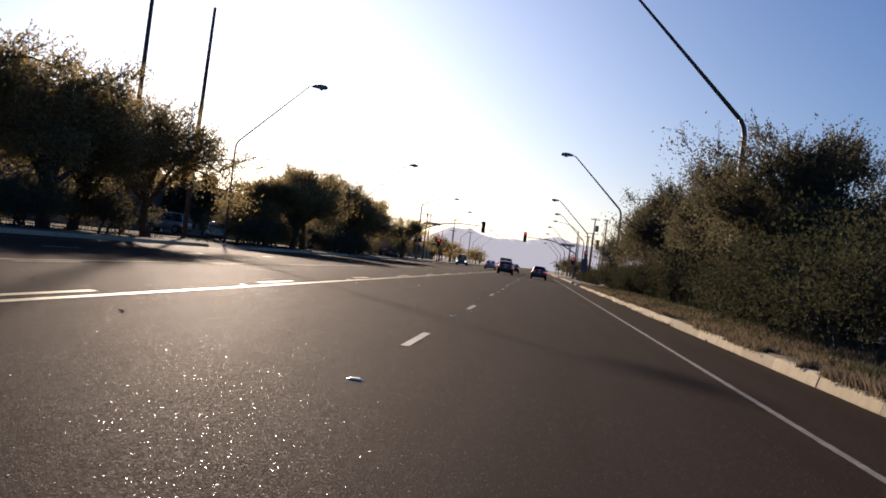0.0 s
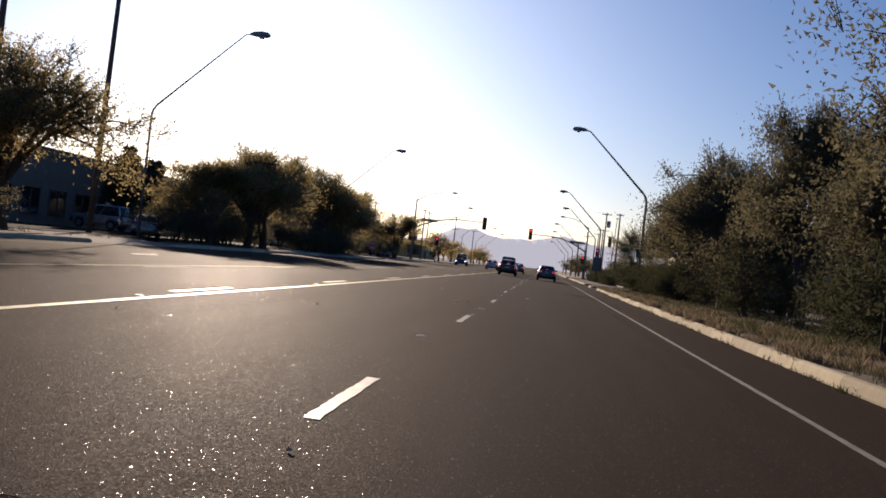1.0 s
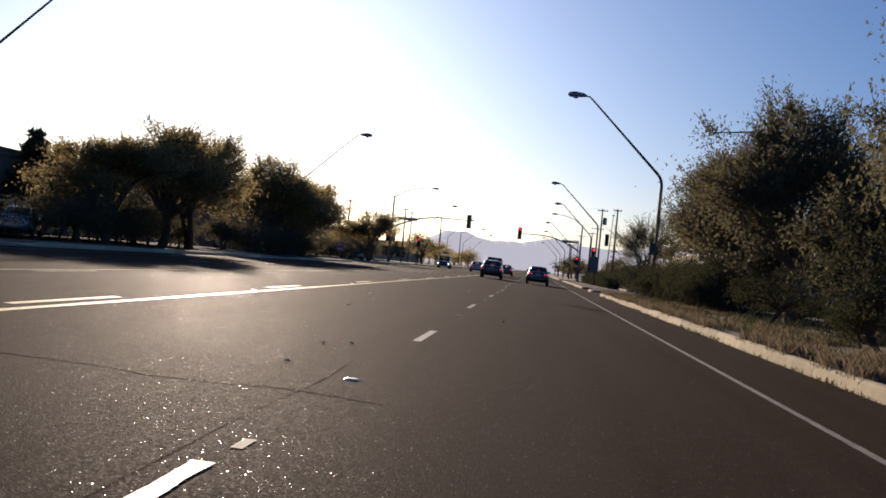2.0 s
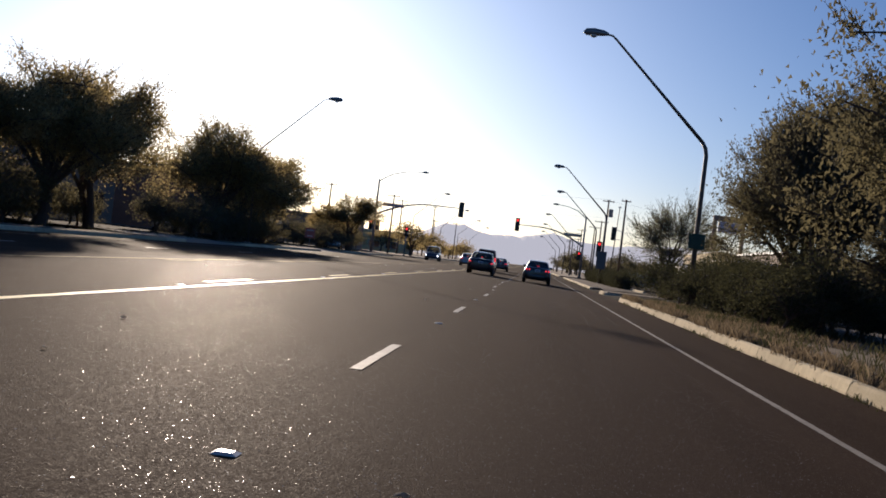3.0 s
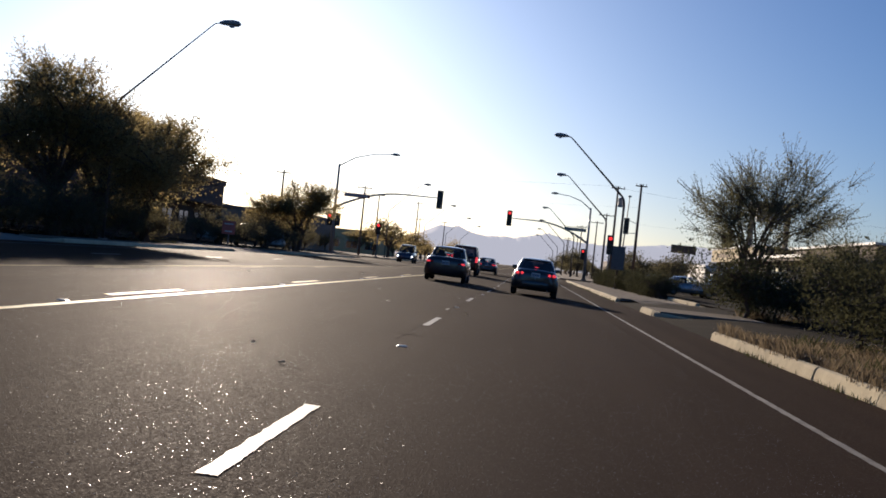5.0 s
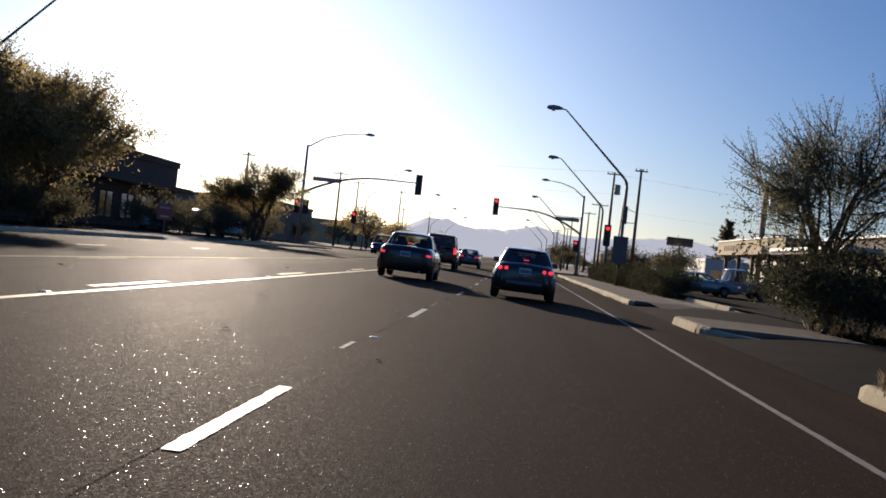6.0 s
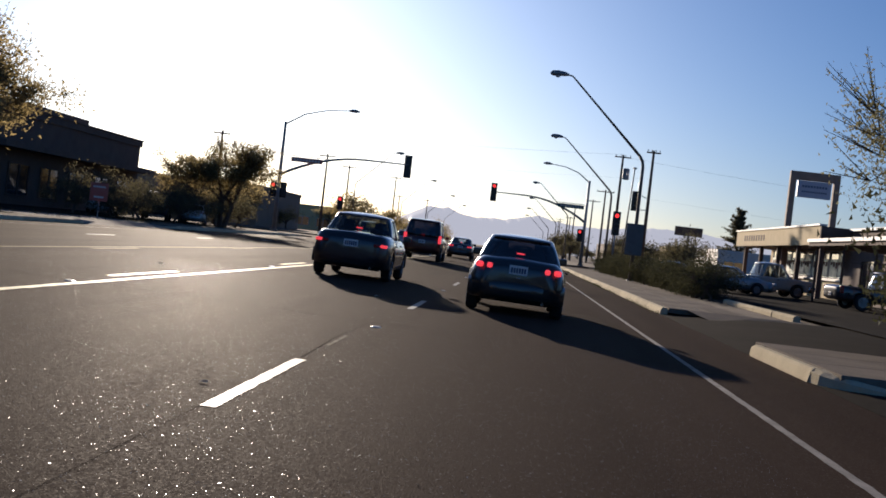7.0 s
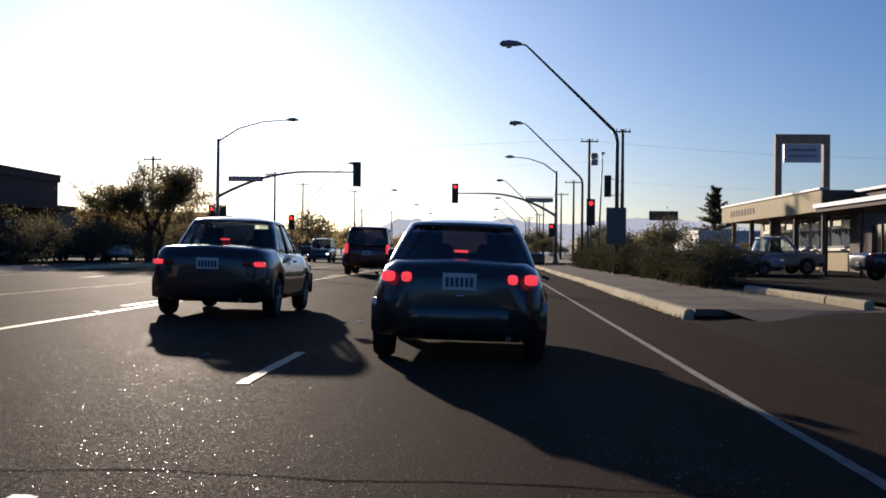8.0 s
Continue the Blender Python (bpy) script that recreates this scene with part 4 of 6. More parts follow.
def signal_head(name, parent, x, y, z, facing, lit, sections=3, s=0.36):
    """A signal: housing, back plate and one lens with its visor per section. facing -1 looks back along the road."""
    hgt = sections * s
    bm = bmesh.new()
    soft_box(bm, 0, 0, 0, s * 0.92, 0.2, hgt, 0.02)
    body = part("housing", bm, M_SIGNALBODY, parent)
    body.matrix_basis = pose(x, y, z)
    bm = bmesh.new()
    soft_box(bm, 0, facing * -0.02, 0, s * 1.5, 0.012, hgt + 0.24, 0.004)
    part("back_plate", bm, M_BLACK, body)
    for k in range(sections):
        zz = hgt / 2 - s * (k + 0.5)
        bm = bmesh.new()
        disc(bm, 0, facing * 0.106, zz, s * 0.38, 0.02, "y", 16)
        part("lens", bm, M_RED_LIT if (lit and k == 0) else M_LENS_DARK, body, "glowing red lens" if (lit and k == 0) else "")
        bm = bmesh.new()
        n = 12
        prev = None
        for i in range(n + 1):
            a = math.radians(-20 + 220 * i / n)
            q = [bm.verts.new((math.cos(a) * r, facing * d, zz + math.sin(a) * r)) for r, d in ((s * 0.43, 0.1), (s * 0.43, 0.34), (s * 0.41, 0.34), (s * 0.41, 0.1))]
            if prev:
                for j in range(4):
                    bm.faces.new((prev[j], prev[(j + 1) % 4], q[(j + 1) % 4], q[j]))
            prev = q
        part("visor", bm, M_BLACK, body)
    return body


def mast(x, y, gz, side, reach, arm_z, end_z, height, heads, lamp_end, facing, sign_x, sign_z, sign_mat, pole_heads):
    """A traffic signal mast: pole, curved mast arm, signals, street-name blade and lamp arm."""
    t = empty("traffic_signal", x, y, gz)
    bm = bmesh.new()
    tube(bm, [(0, 0, 0), (0, 0, 4), (0, 0, height)], [0.2, 0.16, 0.11], 12)
    part("pole", bm, M_GALV, t, smooth=True)
    bm = bmesh.new()
    pts, rad = [], []
    for k in range(13):
        u = k / 12
        pts.append((side * reach * u, 0, arm_z + (end_z - arm_z) * (1 - (1 - min(1, u * 1.5)) ** 2)))
        rad.append(0.13 - 0.08 * u)
    tube(bm, pts, rad, 10)
    part("mast_arm", bm, M_GALV, t, smooth=True)
    bm = bmesh.new()
    lx, lz = lamp_end
    tube(bm, [(0, 0, height - 0.2), (lx * 0.3, 0, height + (lz - height) * 0.55), (lx * 0.65, 0, height + (lz - height) * 0.9), (lx, 0, lz)], [0.07, 0.055, 0.045, 0.04], 8)
    part("lamp_arm", bm, M_GALV, t, smooth=True)
    bm = bmesh.new()
    d = math.copysign(1, lx)
    tube(bm, [(lx - d * 0.1, 0, lz), (lx + d * 0.2, 0, lz + 0.03), (lx + d * 0.5, 0, lz + 0.03), (lx + d * 0.85, 0, lz)], [0.06, 0.14, 0.15, 0.05], 10)
    part("lamp_head", bm, M_GALV, t, "grey cobra lamp head", True)
    for hx, hz in heads:
        b = signal_head("housing", t, hx, 0.18 * facing, hz, facing, True, 4, 0.42)
    for hx, hz, fx in pole_heads:
        signal_head("housing", t, hx, 0.1 * fx, hz, fx, fx < 0, 3, 0.36)
    bm = bmesh.new()
    soft_box(bm, sign_x, -0.16, sign_z, 2.7, 0.03, 0.40, 0.01)
    plate = part("name_blade", bm, sign_mat, t, "long street-name sign with unreadable letters")
    for k in range(9):
        bm = bmesh.new()
        box(bm, sign_x - 1.05 + 0.26 * k, -0.18, sign_z, 0.17, 0.008, 0.2)
        part("letter_bar", bm, M_SIGN_WHITE, plate)
    for k in (-1, 1):
        bm = bmesh.new()
        tube(bm, [(sign_x + k * 0.9, -0.1, sign_z + 0.15), (sign_x + k * 0.9, -0.05, sign_z + 0.32)], 0.02, 6)
        part("hanger", bm, M_GALV, t)
    bm = bmesh.new()
    tube(bm, [(0, -0.08, sign_z + 0.3), (sign_x * 1.9, -0.08, sign_z + 0.3)], 0.028, 6)
    part("sign_bracket", bm, M_GALV, t)
    soft = bmesh.new()
    soft_box(soft, 0, 0, 0.1, 0.6, 0.6, 0.2, 0.03)
    part("footing", soft, M_CONCRETE, t)
    return tagged(t, "curved steel traffic-signal mast with lamp and street sign", "traffic signal", "signal masts")


mast(8.15, 222.3, TOP_R - 0.02, -1, 9.9, 4.6, 6.75, 9.0, ((-9.9, 6.72),), (-4.2, 10.35), -1, -1.65, 6.15, M_SIGN_GREEN, ((-0.42, 3.2, -1),))
# this blade's pinkish red puts sun flare into the sign colour
mast(-19.4, 195.9, TOP_L - 0.02, 1, 10.8, 4.9, 6.9, 9.4, ((10.8, 6.75),), (5.4, 10.9), 1, 2.2, 6.3, M_PINK_SIGN, ((0.42, 3.6, 1), (-0.42, 3.6, -1)))


def pole_signal(x, y, gz, h, heads, label):
    t = empty("traffic_signal", x, y, gz)
    bm = bmesh.new()
    tube(bm, [(0, 0, 0), (0, 0, h)], [0.09, 0.075], 10)
    part("pole", bm, M_GALV, t, smooth=True)
    for hx, hz, f, lit, n in heads:
        signal_head("housing", t, hx, 0.14 * f, hz, f, lit, n, 0.4)
    bm = bmesh.new()
    soft_box(bm, 0, 0, 0.05, 0.4, 0.4, 0.1, 0.02)
    part("footing", bm, M_CONCRETE, t)
    return tagged(t, label, "traffic signal")


pole_signal(8.75, 187.5, TOP_R - 0.02, 4.6, ((0, 3.85, -1, True, 4),), "short signal post with a red light on the corner")
pole_signal(-18.0, 223.0, TOP_L - 0.02, 4.2, ((0, 3.6, -1, True, 3),), "short signal post with a red light on the corner")


def utility_pole(x, y, gz, h, arms, lean=0.0, can=False):
    t = empty("utility_pole", x, y, gz)
    bm = bmesh.new()
    tube(bm, [(0, 0, -0.1), (lean * 0.5, 0, h / 2), (lean, 0, h)], [0.17, 0.14, 0.1], 10)
    part("pole", bm, M_WOODPOLE, t, smooth=True)
    for az, w in arms:
        bm = bmesh.new()
        box(bm, lean, -0.14, h - az, w, 0.1, 0.12)
        arm = part("cross_arm", bm, M_WOODPOLE, t)
        for k in range(4):
            bm = bmesh.new()
            tube(bm, [(lean - w / 2 + 0.1 + (w - 0.2) * k / 3, -0.14, h - az + 0.05), (lean - w / 2 + 0.1 + (w - 0.2) * k / 3, -0.14, h - az + 0.2), (lean - w / 2 + 0.1 + (w - 0.2) * k / 3, -0.14, h - az + 0.26)], [0.02, 0.05, 0.02], 8)
            part("insulator", bm, M_GALV, arm)
    if can:
        bm = bmesh.new()
        tube(bm, [(0.46, 0, h - 2.4), (0.46, 0, h - 2.35), (0.46, 0, h - 1.4), (0.46, 0, h - 1.3)], [0.28, 0.33, 0.33, 0.24], 14)
        part("transformer", bm, M_GALV, t, "grey transformer can")
    return tagged(t, "weathered wooden utility pole with cross-arms", "utility pole", "utility poles")


utility_pole(10.7, 214, TOP_R - 0.3, 11.7, ((0.25, 1.6),), can=True)
corner_pole = utility_pole(12.0, 197.6, TOP_R - 0.05, 10.7, ((0.2, 1.2),))
signal_head("housing", corner_pole, -1.15, -0.2, 6.25, -1, False, 4, 0.36)
bm = bmesh.new()
tube(bm, [(0.05, -0.1, 5.6), (-0.5, -0.18, 5.55), (-1.15, -0.2, 5.55)], 0.035, 6)
part("bracket", bm, M_GALV, corner_pole, "steel bracket carrying a signal")
bm = bmesh.new()
tube(bm, [(0.05, -0.1, 6.5), (-0.6, -0.18, 6.75), (-1.15, -0.2, 6.95)], 0.03, 6)
part("bracket", bm, M_GALV, corner_pole, "steel bracket carrying a signal")


def slim_pole(x, y, gz, h, lean):
    """A slim steel pole with a small floodlight on top."""
    t = empty("floodlight_pole", x, y, gz)
    bm = bmesh.new()
    tube(bm, [(0, 0, 0), (lean * 0.5, 0, h / 2), (lean, 0, h)], [0.1, 0.085, 0.06], 8)
    part("pole", bm, M_BROWN_STEEL, t, smooth=True)
    bm = bmesh.new()
    soft_box(bm, lean, -0.1, h + 0.05, 0.42, 0.34, 0.2, 0.04)
    part("floodlight", bm, M_GALV, t, "small grey floodlight")
    return tagged(t, "slim leaning steel pole with a small floodlight", "light pole")


slim_pole(12.95, 230, TOP_R - 0.05, 11.4, 0.4)
for k in range(6):
    utility_pole(12.5 + (k % 2), 262 + 46 * k, TOP_R - 0.05, 10.5 + (k % 3) * 0.6, ((0.3, 2.4),))
utility_pole(-21.7, 53.6, TOP_L - 0.05, 15.0, ((0.3, 2.4),), 0.15)
utility_pole(-22.2, 67.3, TOP_L - 0.05, 15.5, (), 0.25)
utility_pole(-66, 228, TOP_L - 0.05, 12.3, ((0.3, 2.6), (1.1, 2.6)))
utility_pole(-27, 205, TOP_L - 0.3, 9.0, ((0.3, 1.6),))
for k in range(5):
    utility_pole(-22 - (k % 2) * 3, 236 + 40 * k, TOP_L - 0.05, 9.5 + (k % 3), ((0.3, 2.0),))


def wire(a, b, sag, r=0.0035):
    t = bmesh.new()
    a, b = Vector(a), Vector(b)
    pts = [a.lerp(b, k / 16) - Vector((0, 0, sag * 4 * (k / 16) * (1 - k / 16))) for k in range(17)]
    tube(t, pts, r, 4)
    return tagged(mesh_object("overhead_wire", t, M_BLACK), "thin black overhead wire between poles", "wire", "overhead wires")


for dx in (-0.7, 0.7):
    wire((10.7 + dx * 0.2, 214 + dx * 0.3, 11.3), (60, 205 + dx, 9.6), 0.9)
    wire((10.7 + dx * 0.2, 214 + dx * 0.3, 11.5), (-66, 228 + dx * 0.5, 12.0), 1.1)
wire((12.0, 197.6, 6.6), (70, 190, 5.4), 0.6)
wire((12.0, 197.6, 8.3), (-27, 205, 8.4), 0.6)
wire((10.7, 214, 9.6), (12.0, 197.6, 9.4), 0.3)


# ---- vehicles ----


def paint_material(name, base, second, metal=0.3, rough=0.3):
    m = material(name, base, rough, metal, second=second, scale=1.5, amount=0.9, fine=40, spec=0.5)
    m.node_tree.nodes["Principled BSDF"].inputs["Coat Weight"].default_value = 1.0
    m.node_tree.nodes["Principled BSDF"].inputs["Coat Roughness"].default_value = 0.07
    return m


M_PAINT_GREEN = paint_material("paint_dark_green", (0.038, 0.042, 0.042), (0.052, 0.056, 0.055))
M_PAINT_BLACK = paint_material("paint_black", (0.034, 0.03, 0.034), (0.046, 0.042, 0.046))
M_PAINT_MAROON = paint_material("paint_maroon", (0.06, 0.014, 0.016), (0.08, 0.022, 0.022))
M_PAINT_SILVER = paint_material("paint_silver", (0.36, 0.37, 0.38), (0.44, 0.45, 0.46), 0.6)
M_PAINT_BLUE = paint_material("paint_blue", (0.03, 0.045, 0.09), (0.04, 0.06, 0.11))
M_PAINT_WHITE = paint_material("paint_white", (0.36, 0.35, 0.33), (0.44, 0.43, 0.4), 0.0)
M_TYRE = material("tyre_rubber", (0.016, 0.016, 0.016), 0.85, second=(0.03, 0.03, 0.03), scale=8, amount=0.8)
M_RIM = material("rim_alloy", (0.35, 0.35, 0.36), 0.4, 0.8, second=(0.25, 0.25, 0.25), scale=6, amount=0.8)
M_TRIM_BLACK = material("trim_black", (0.018, 0.018, 0.018), 0.6, second=(0.03, 0.03, 0.03), scale=6, amount=0.8)
M_CHROME = material("chrome", (0.6, 0.6, 0.6), 0.2, 1.0)
M_SEAT = material("seat_cloth", (0.035, 0.035, 0.038), 0.9, second=(0.06, 0.06, 0.06), scale=12, amount=0.8)
M_GLASS = glass_material("car_glass", (0.84, 0.87, 0.87), 0.05)
M_GLASS_DARK = glass_material("car_glass_tinted", (0.44, 0.42, 0.43), 0.08)
M_BRAKE = glow_material("brake_light_lit", (0.9, 0.05, 0.05), 0.75)
n_, l_ = M_BRAKE.node_tree.nodes, M_BRAKE.node_tree.links
facet = n_.new("ShaderNodeTexNoise")          # bulb behind a ribbed lens
facet.inputs["Scale"].default_value = 22.0
lvl = n_.new("ShaderNodeMapRange")
lvl.inputs["From Min"].default_value, lvl.inputs["From Max"].default_value = 0.35, 0.65
lvl.inputs["To Min"].default_value, lvl.inputs["To Max"].default_value = 0.35, 1.3
l_.new(facet.outputs["Fac"], lvl.inputs["Value"])
l_.new(lvl.outputs[0], n_["Principled BSDF"].inputs["Emission Strength"])
M_TAIL = material("tail_lens_red", (0.22, 0.012, 0.012), 0.25, second=(0.28, 0.02, 0.02), scale=12, amount=0.8)
M_HEADLIGHT = material("headlight_lens", (0.6, 0.6, 0.62), 0.12)
M_HEAD_LIT = glow_material("headlight_lit", (1.0, 0.95, 0.85), 4.0)
M_PLATE = material("plate_white", (0.85, 0.84, 0.8), 0.4, second=(0.78, 0.78, 0.76), scale=20, amount=0.8)


def curve_at(pts, y):
    """Smooth line through points (y, value)."""
    if y <= pts[0][0]:
        return pts[0][1]
    for (a, u), (b, v) in zip(pts, pts[1:]):
        if y <= b:
            s = (y - a) / (b - a)
            s = s * s * (3 - 2 * s)
            return u + (v - u) * s
    return pts[-1][1]


def wheel(parent, x, y, r, w, side):
    bm = bmesh.new()
    prof = [(r * 0.62, -w / 2 + 0.01), (r * 0.9, -w / 2), (r * 0.985, -w / 2 + 0.03), (r, -w / 4), (r, w / 4), (r * 0.985, w / 2 - 0.03), (r * 0.9, w / 2), (r * 0.62, w / 2 - 0.01)]
    n = 28
    rings = [[bm.verts.new((x + d, y + q * math.cos(k * math.tau / n), r + q * math.sin(k * math.tau / n))) for q, d in prof] for k in range(n)]
    for k in range(n):
        a, b = rings[k], rings[(k + 1) % n]
        for i in range(len(prof) - 1):
            bm.faces.new((a[i], b[i], b[i + 1], a[i + 1]))
        bm.faces.new((a[-1], b[-1], b[0], a[0]))
    bmesh.ops.recalc_face_normals(bm, faces=bm.faces[:])
    tyre = part("wheel", bm, M_TYRE, parent, "black rubber tyre", True)
    bm = bmesh.new()
    disc(bm, x + side * (w / 2 - 0.035), y, r, r * 0.62, 0.03, "x", 24)
    disc(bm, x + side * (w / 2 - 0.015), y, r, r * 0.16, 0.04, "x", 12)
    for k in range(6):
        a = k * math.tau / 6
        tube(bm, [(x + side * (w / 2 - 0.015), y + r * 0.12 * math.cos(a), r + r * 0.12 * math.sin(a)), (x + side * (w / 2 - 0.018), y + r * 0.56 * math.cos(a), r + r * 0.56 * math.sin(a))], 0.03, 6)
    part("rim", bm, M_RIM, tyre, "grey alloy rim")
    return tyre


def car(x, y, z, turn, paint, s, label, braking=True, name="car", glass=None, group="", camber=0.0):
    """A car with its back at y = 0 of its own axes and its nose ahead. s: sizes and profiles."""
    glass = glass or M_GLASS
    t = empty(name, x, y, z, turn)
    if camber:
        t.matrix_basis = pose(x, y, z, 0, camber, turn)
    L, W, r = s["L"], s["W"], s["r"]
    low = s["low"]
    h = W / 2
    axles = s["axles"]
    deck = s["deck"]
    tk = s.get("tuck", 0.0)

    def arch(yy):
        best = low + 0.04
        for a in axles:
            d = abs(yy - a)
            if d < r + 0.07:
                best = max(best, r * 0.95 + math.sqrt(max(0, (r + 0.07) ** 2 - d * d)) * 0.98)
        return best

    ys = {0.0, 0.02, 0.06, 0.12, 0.2, L - 0.2, L - 0.12, L - 0.06, L - 0.02, L}
    for a in axles:
        for k in range(-8, 9):
            ys.add(round(a + (r + 0.07) * math.sin(k / 8 * math.pi / 2), 4))
        ys.add(a - r - 0.075)
        ys.add(a + r + 0.075)
    k = 0.3
    while k < L - 0.25:
        ys.add(round(k, 3))
        k += 0.14
    ys = sorted(v for v in ys if 0 <= v <= L)
    bm = bmesh.new()
    rings = []
    for yy in ys:
        e = min(yy, L - yy)
        q = max(0.0, 1 - e / 0.22)
        o = max(0.0, 1 - e / 0.55)
        w = h - 0.06 * q * q - s.get("round", 0.10) * o ** 2.2 - 0.03 * max(0, 1 - e / 1.0)
        zt = curve_at(deck, yy) - 0.05 * q * q
        zl = low + 0.10 * q
        za = max(arch(yy), zl + 0.03)
        half = [(0, zl), (w - 0.24, zl), (w - 0.22, za), (w - 0.03, za), (w, max(za + 0.02, min(0.52, zt - 0.2))), (w - 0.012 - tk * 0.3, max(za + 0.03, zt - 0.2)), (w - 0.035 - tk * 0.7, max(za + 0.04, zt - 0.07)), (w - 0.09 - tk, zt - 0.012), (w - 0.2 - tk, zt), (0, zt + 0.025)]
        ring = [bm.verts.new((px, yy, pz)) for px, pz in half] + [bm.verts.new((-px, yy, pz)) for px, pz in half[-2:0:-1]]
        rings.append(ring)
    n = len(rings[0])
    for u, v in zip(rings, rings[1:]):
        for i in range(n):
            bm.faces.new((u[i], u[(i + 1) % n], v[(i + 1) % n], v[i]))
    for end, way in ((rings[0], -1), (rings[-1], 1)):
        zc = sum(q.co.z for q in end) / n
        prev = end
        for k, d in ((0.94, 0.022), (0.8, 0.036), (0.5, 0.044), (0.2, 0.046)):
            now = [bm.verts.new((q.co.x * k, q.co.y + way * d, zc + (q.co.z - zc) * k)) for q in end]
            for i in range(n):
                bm.faces.new((prev[i], prev[(i + 1) % n], now[(i + 1) % n], now[i]))
            prev = now
        bm.faces.new(prev)
    bmesh.ops.recalc_face_normals(bm, faces=bm.faces[:])
    body = part("body", bm, paint, t, smooth=True)
    for poly in body.data.polygons:
        poly.use_smooth = len(poly.vertices) == 4
    # cabin
    yb0, yr0, yr1, yb1 = s["cabin"]
    zr = s["H"]
    zb = curve_at(deck, (yr0 + yr1) / 2)
    wb, wr = h - 0.075 - tk * 0.45, h - s.get("tumble", 0.26)

    mid = yb0 + (yb1 - yb0) * s.get("bpillar", 0.47)
    c = s.get("cwidth", 0.32)
    zdk0 = curve_at(deck, yb0)
    z0 = min(zb, zdk0, curve_at(deck, yb1)) - 0.07

    def outline(kind, u, v):
        """A point of the cabin's skin: kind and u go round it, v from the belt (0) to the roof's edge (1)."""
        ease = v ** 1.25
        w = wb + (wr - wb) * ease - 0.05 * max(0, (v - 0.86) / 0.14) ** 2
        ya, yc_ = yb0 + (yr0 - yb0) * v ** 0.9 + 0.05 * max(0, (v - 0.86) / 0.14) ** 2, yb1 + (yr1 - yb1) * v ** 0.9 - 0.05 * max(0, (v - 0.86) / 0.14) ** 2
        rad = s.get("corner", 0.15) + 0.05 * v
        ym, hy = (ya + yc_) / 2, (yc_ - ya) / 2
        z = z0 + (zr - z0) * (v if v < 0.86 else 0.86 + 0.14 * math.sin((v - 0.86) / 0.14 * math.pi / 2))
        if kind == "side":
            return (w + 0.02 * (1 - u * u), ym + u * (hy - rad), z)
        if kind == "front_corner":
            return (w - rad + rad * math.cos(u), ym + hy - rad + rad * math.sin(u), z)
        if kind == "rear_corner":
            return (w - rad + rad * math.cos(u), ym - hy + rad - rad * math.sin(u), z)
        if kind == "front":
            return (u * (w - rad), ym + hy + 0.07 * (1 - u * u), z)
        return (u * (w - rad), ym - hy - 0.06 * (1 - u * u), z)

    span = (yb1 - yb0) / 2 - s.get("corner", 0.15)
    cen = (yb0 + yb1) / 2
    s_c, s_b, s_a = (yb0 + c - cen) / span, (mid - cen) / span, 1 - 0.10 / span
    ca, fa = math.radians(s.get("wrap", 42)), math.radians(45)
    steps = lambda k, u0, u1, n: [(k, u0 + (u1 - u0) * i / n) for i in range(n + 1)]  # noqa: E731
    right = [("rear_pillar", steps("rear_corner", ca, 0, 4) + steps("side", -1, s_c, 3)[1:]),
             ("side_window", steps("side", s_c, s_b - 0.045, 4)),
             ("middle_pillar", steps("side", s_b - 0.045, s_b + 0.045, 1)),
             ("side_window", steps("side", s_b + 0.045, s_a, 4)),
             ("front_pillar", steps("side", s_a, 1, 1) + steps("front_corner", 0, fa, 3)[1:])]
    rear = steps("rear_corner", ca, math.pi / 2, 3)[::-1] + steps("rear", 1, 0, 4)[1:]
    front = steps("front_corner", fa, math.pi / 2, 3) + steps("front", 1, 0, 4)[1:]

    def skin(name_, stations, va, vb, mat, sg, thick, inset=0.0, n=5, close=False):
        b = bmesh.new()
        cols = []
        for kind, u, sgn in stations:
            col = []
            for i in range(n + 1):
                x_, y_, z_ = outline(kind, u, va + (vb - va) * i / n)
                col.append(b.verts.new((sgn * (x_ - inset), y_ + (inset if "rear" in kind else -inset if "front" in kind else 0), z_)))
            cols.append(col)
        if close:
            cols.append(cols[0])
        for p, q in zip(cols, cols[1:]):
            for i in range(n):
                b.faces.new((p[i], q[i], q[i + 1], p[i + 1]))
        bmesh.ops.recalc_face_normals(b, faces=b.faces[:])
        for f in b.faces:
            mid_ = f.calc_center_median()
            if f.normal.dot(Vector((mid_.x, mid_.y - cen, 0.4))) < 0:
                f.normal_flip()
        bmesh.ops.solidify(b, geom=b.faces[:], thickness=thick)
        return part(name_, b, mat, t, smooth=True)

    V0, V1 = 0.1, 0.9
    for sg in (-1, 1):
        for nm, st in right:
            st = [(k, u, sg) for k, u in st]
            if nm == "side_window":
                skin(nm, st, V0, V1, glass, sg, 0.004, 0.010)
            else:
                skin(nm, st, V0, V1, M_TRIM_BLACK if nm == "middle_pillar" else paint, sg, 0.03)
    for nm, st in (("rear_window", rear), ("windscreen", front)):
        whole = [(k, u, 1) for k, u in st] + [(k, u, -1) for k, u in st[::-1][1:]]
        skin(nm, whole, V0, V1, glass, 1, 0.004, 0.006)
    ring = [(k, u, 1) for _, st in right for k, u in st[:-1]] + [(k, u, 1) for k, u in front] + [(k, u, -1) for k, u in front[::-1][1:]]
    ring += [(k, u, -1) for _, st in right[::-1] for k, u in st[::-1][1:]] + [(k, u, -1) for k, u in rear[::-1][1:]] + [(k, u, 1) for k, u in rear[1:]]
    clean = []
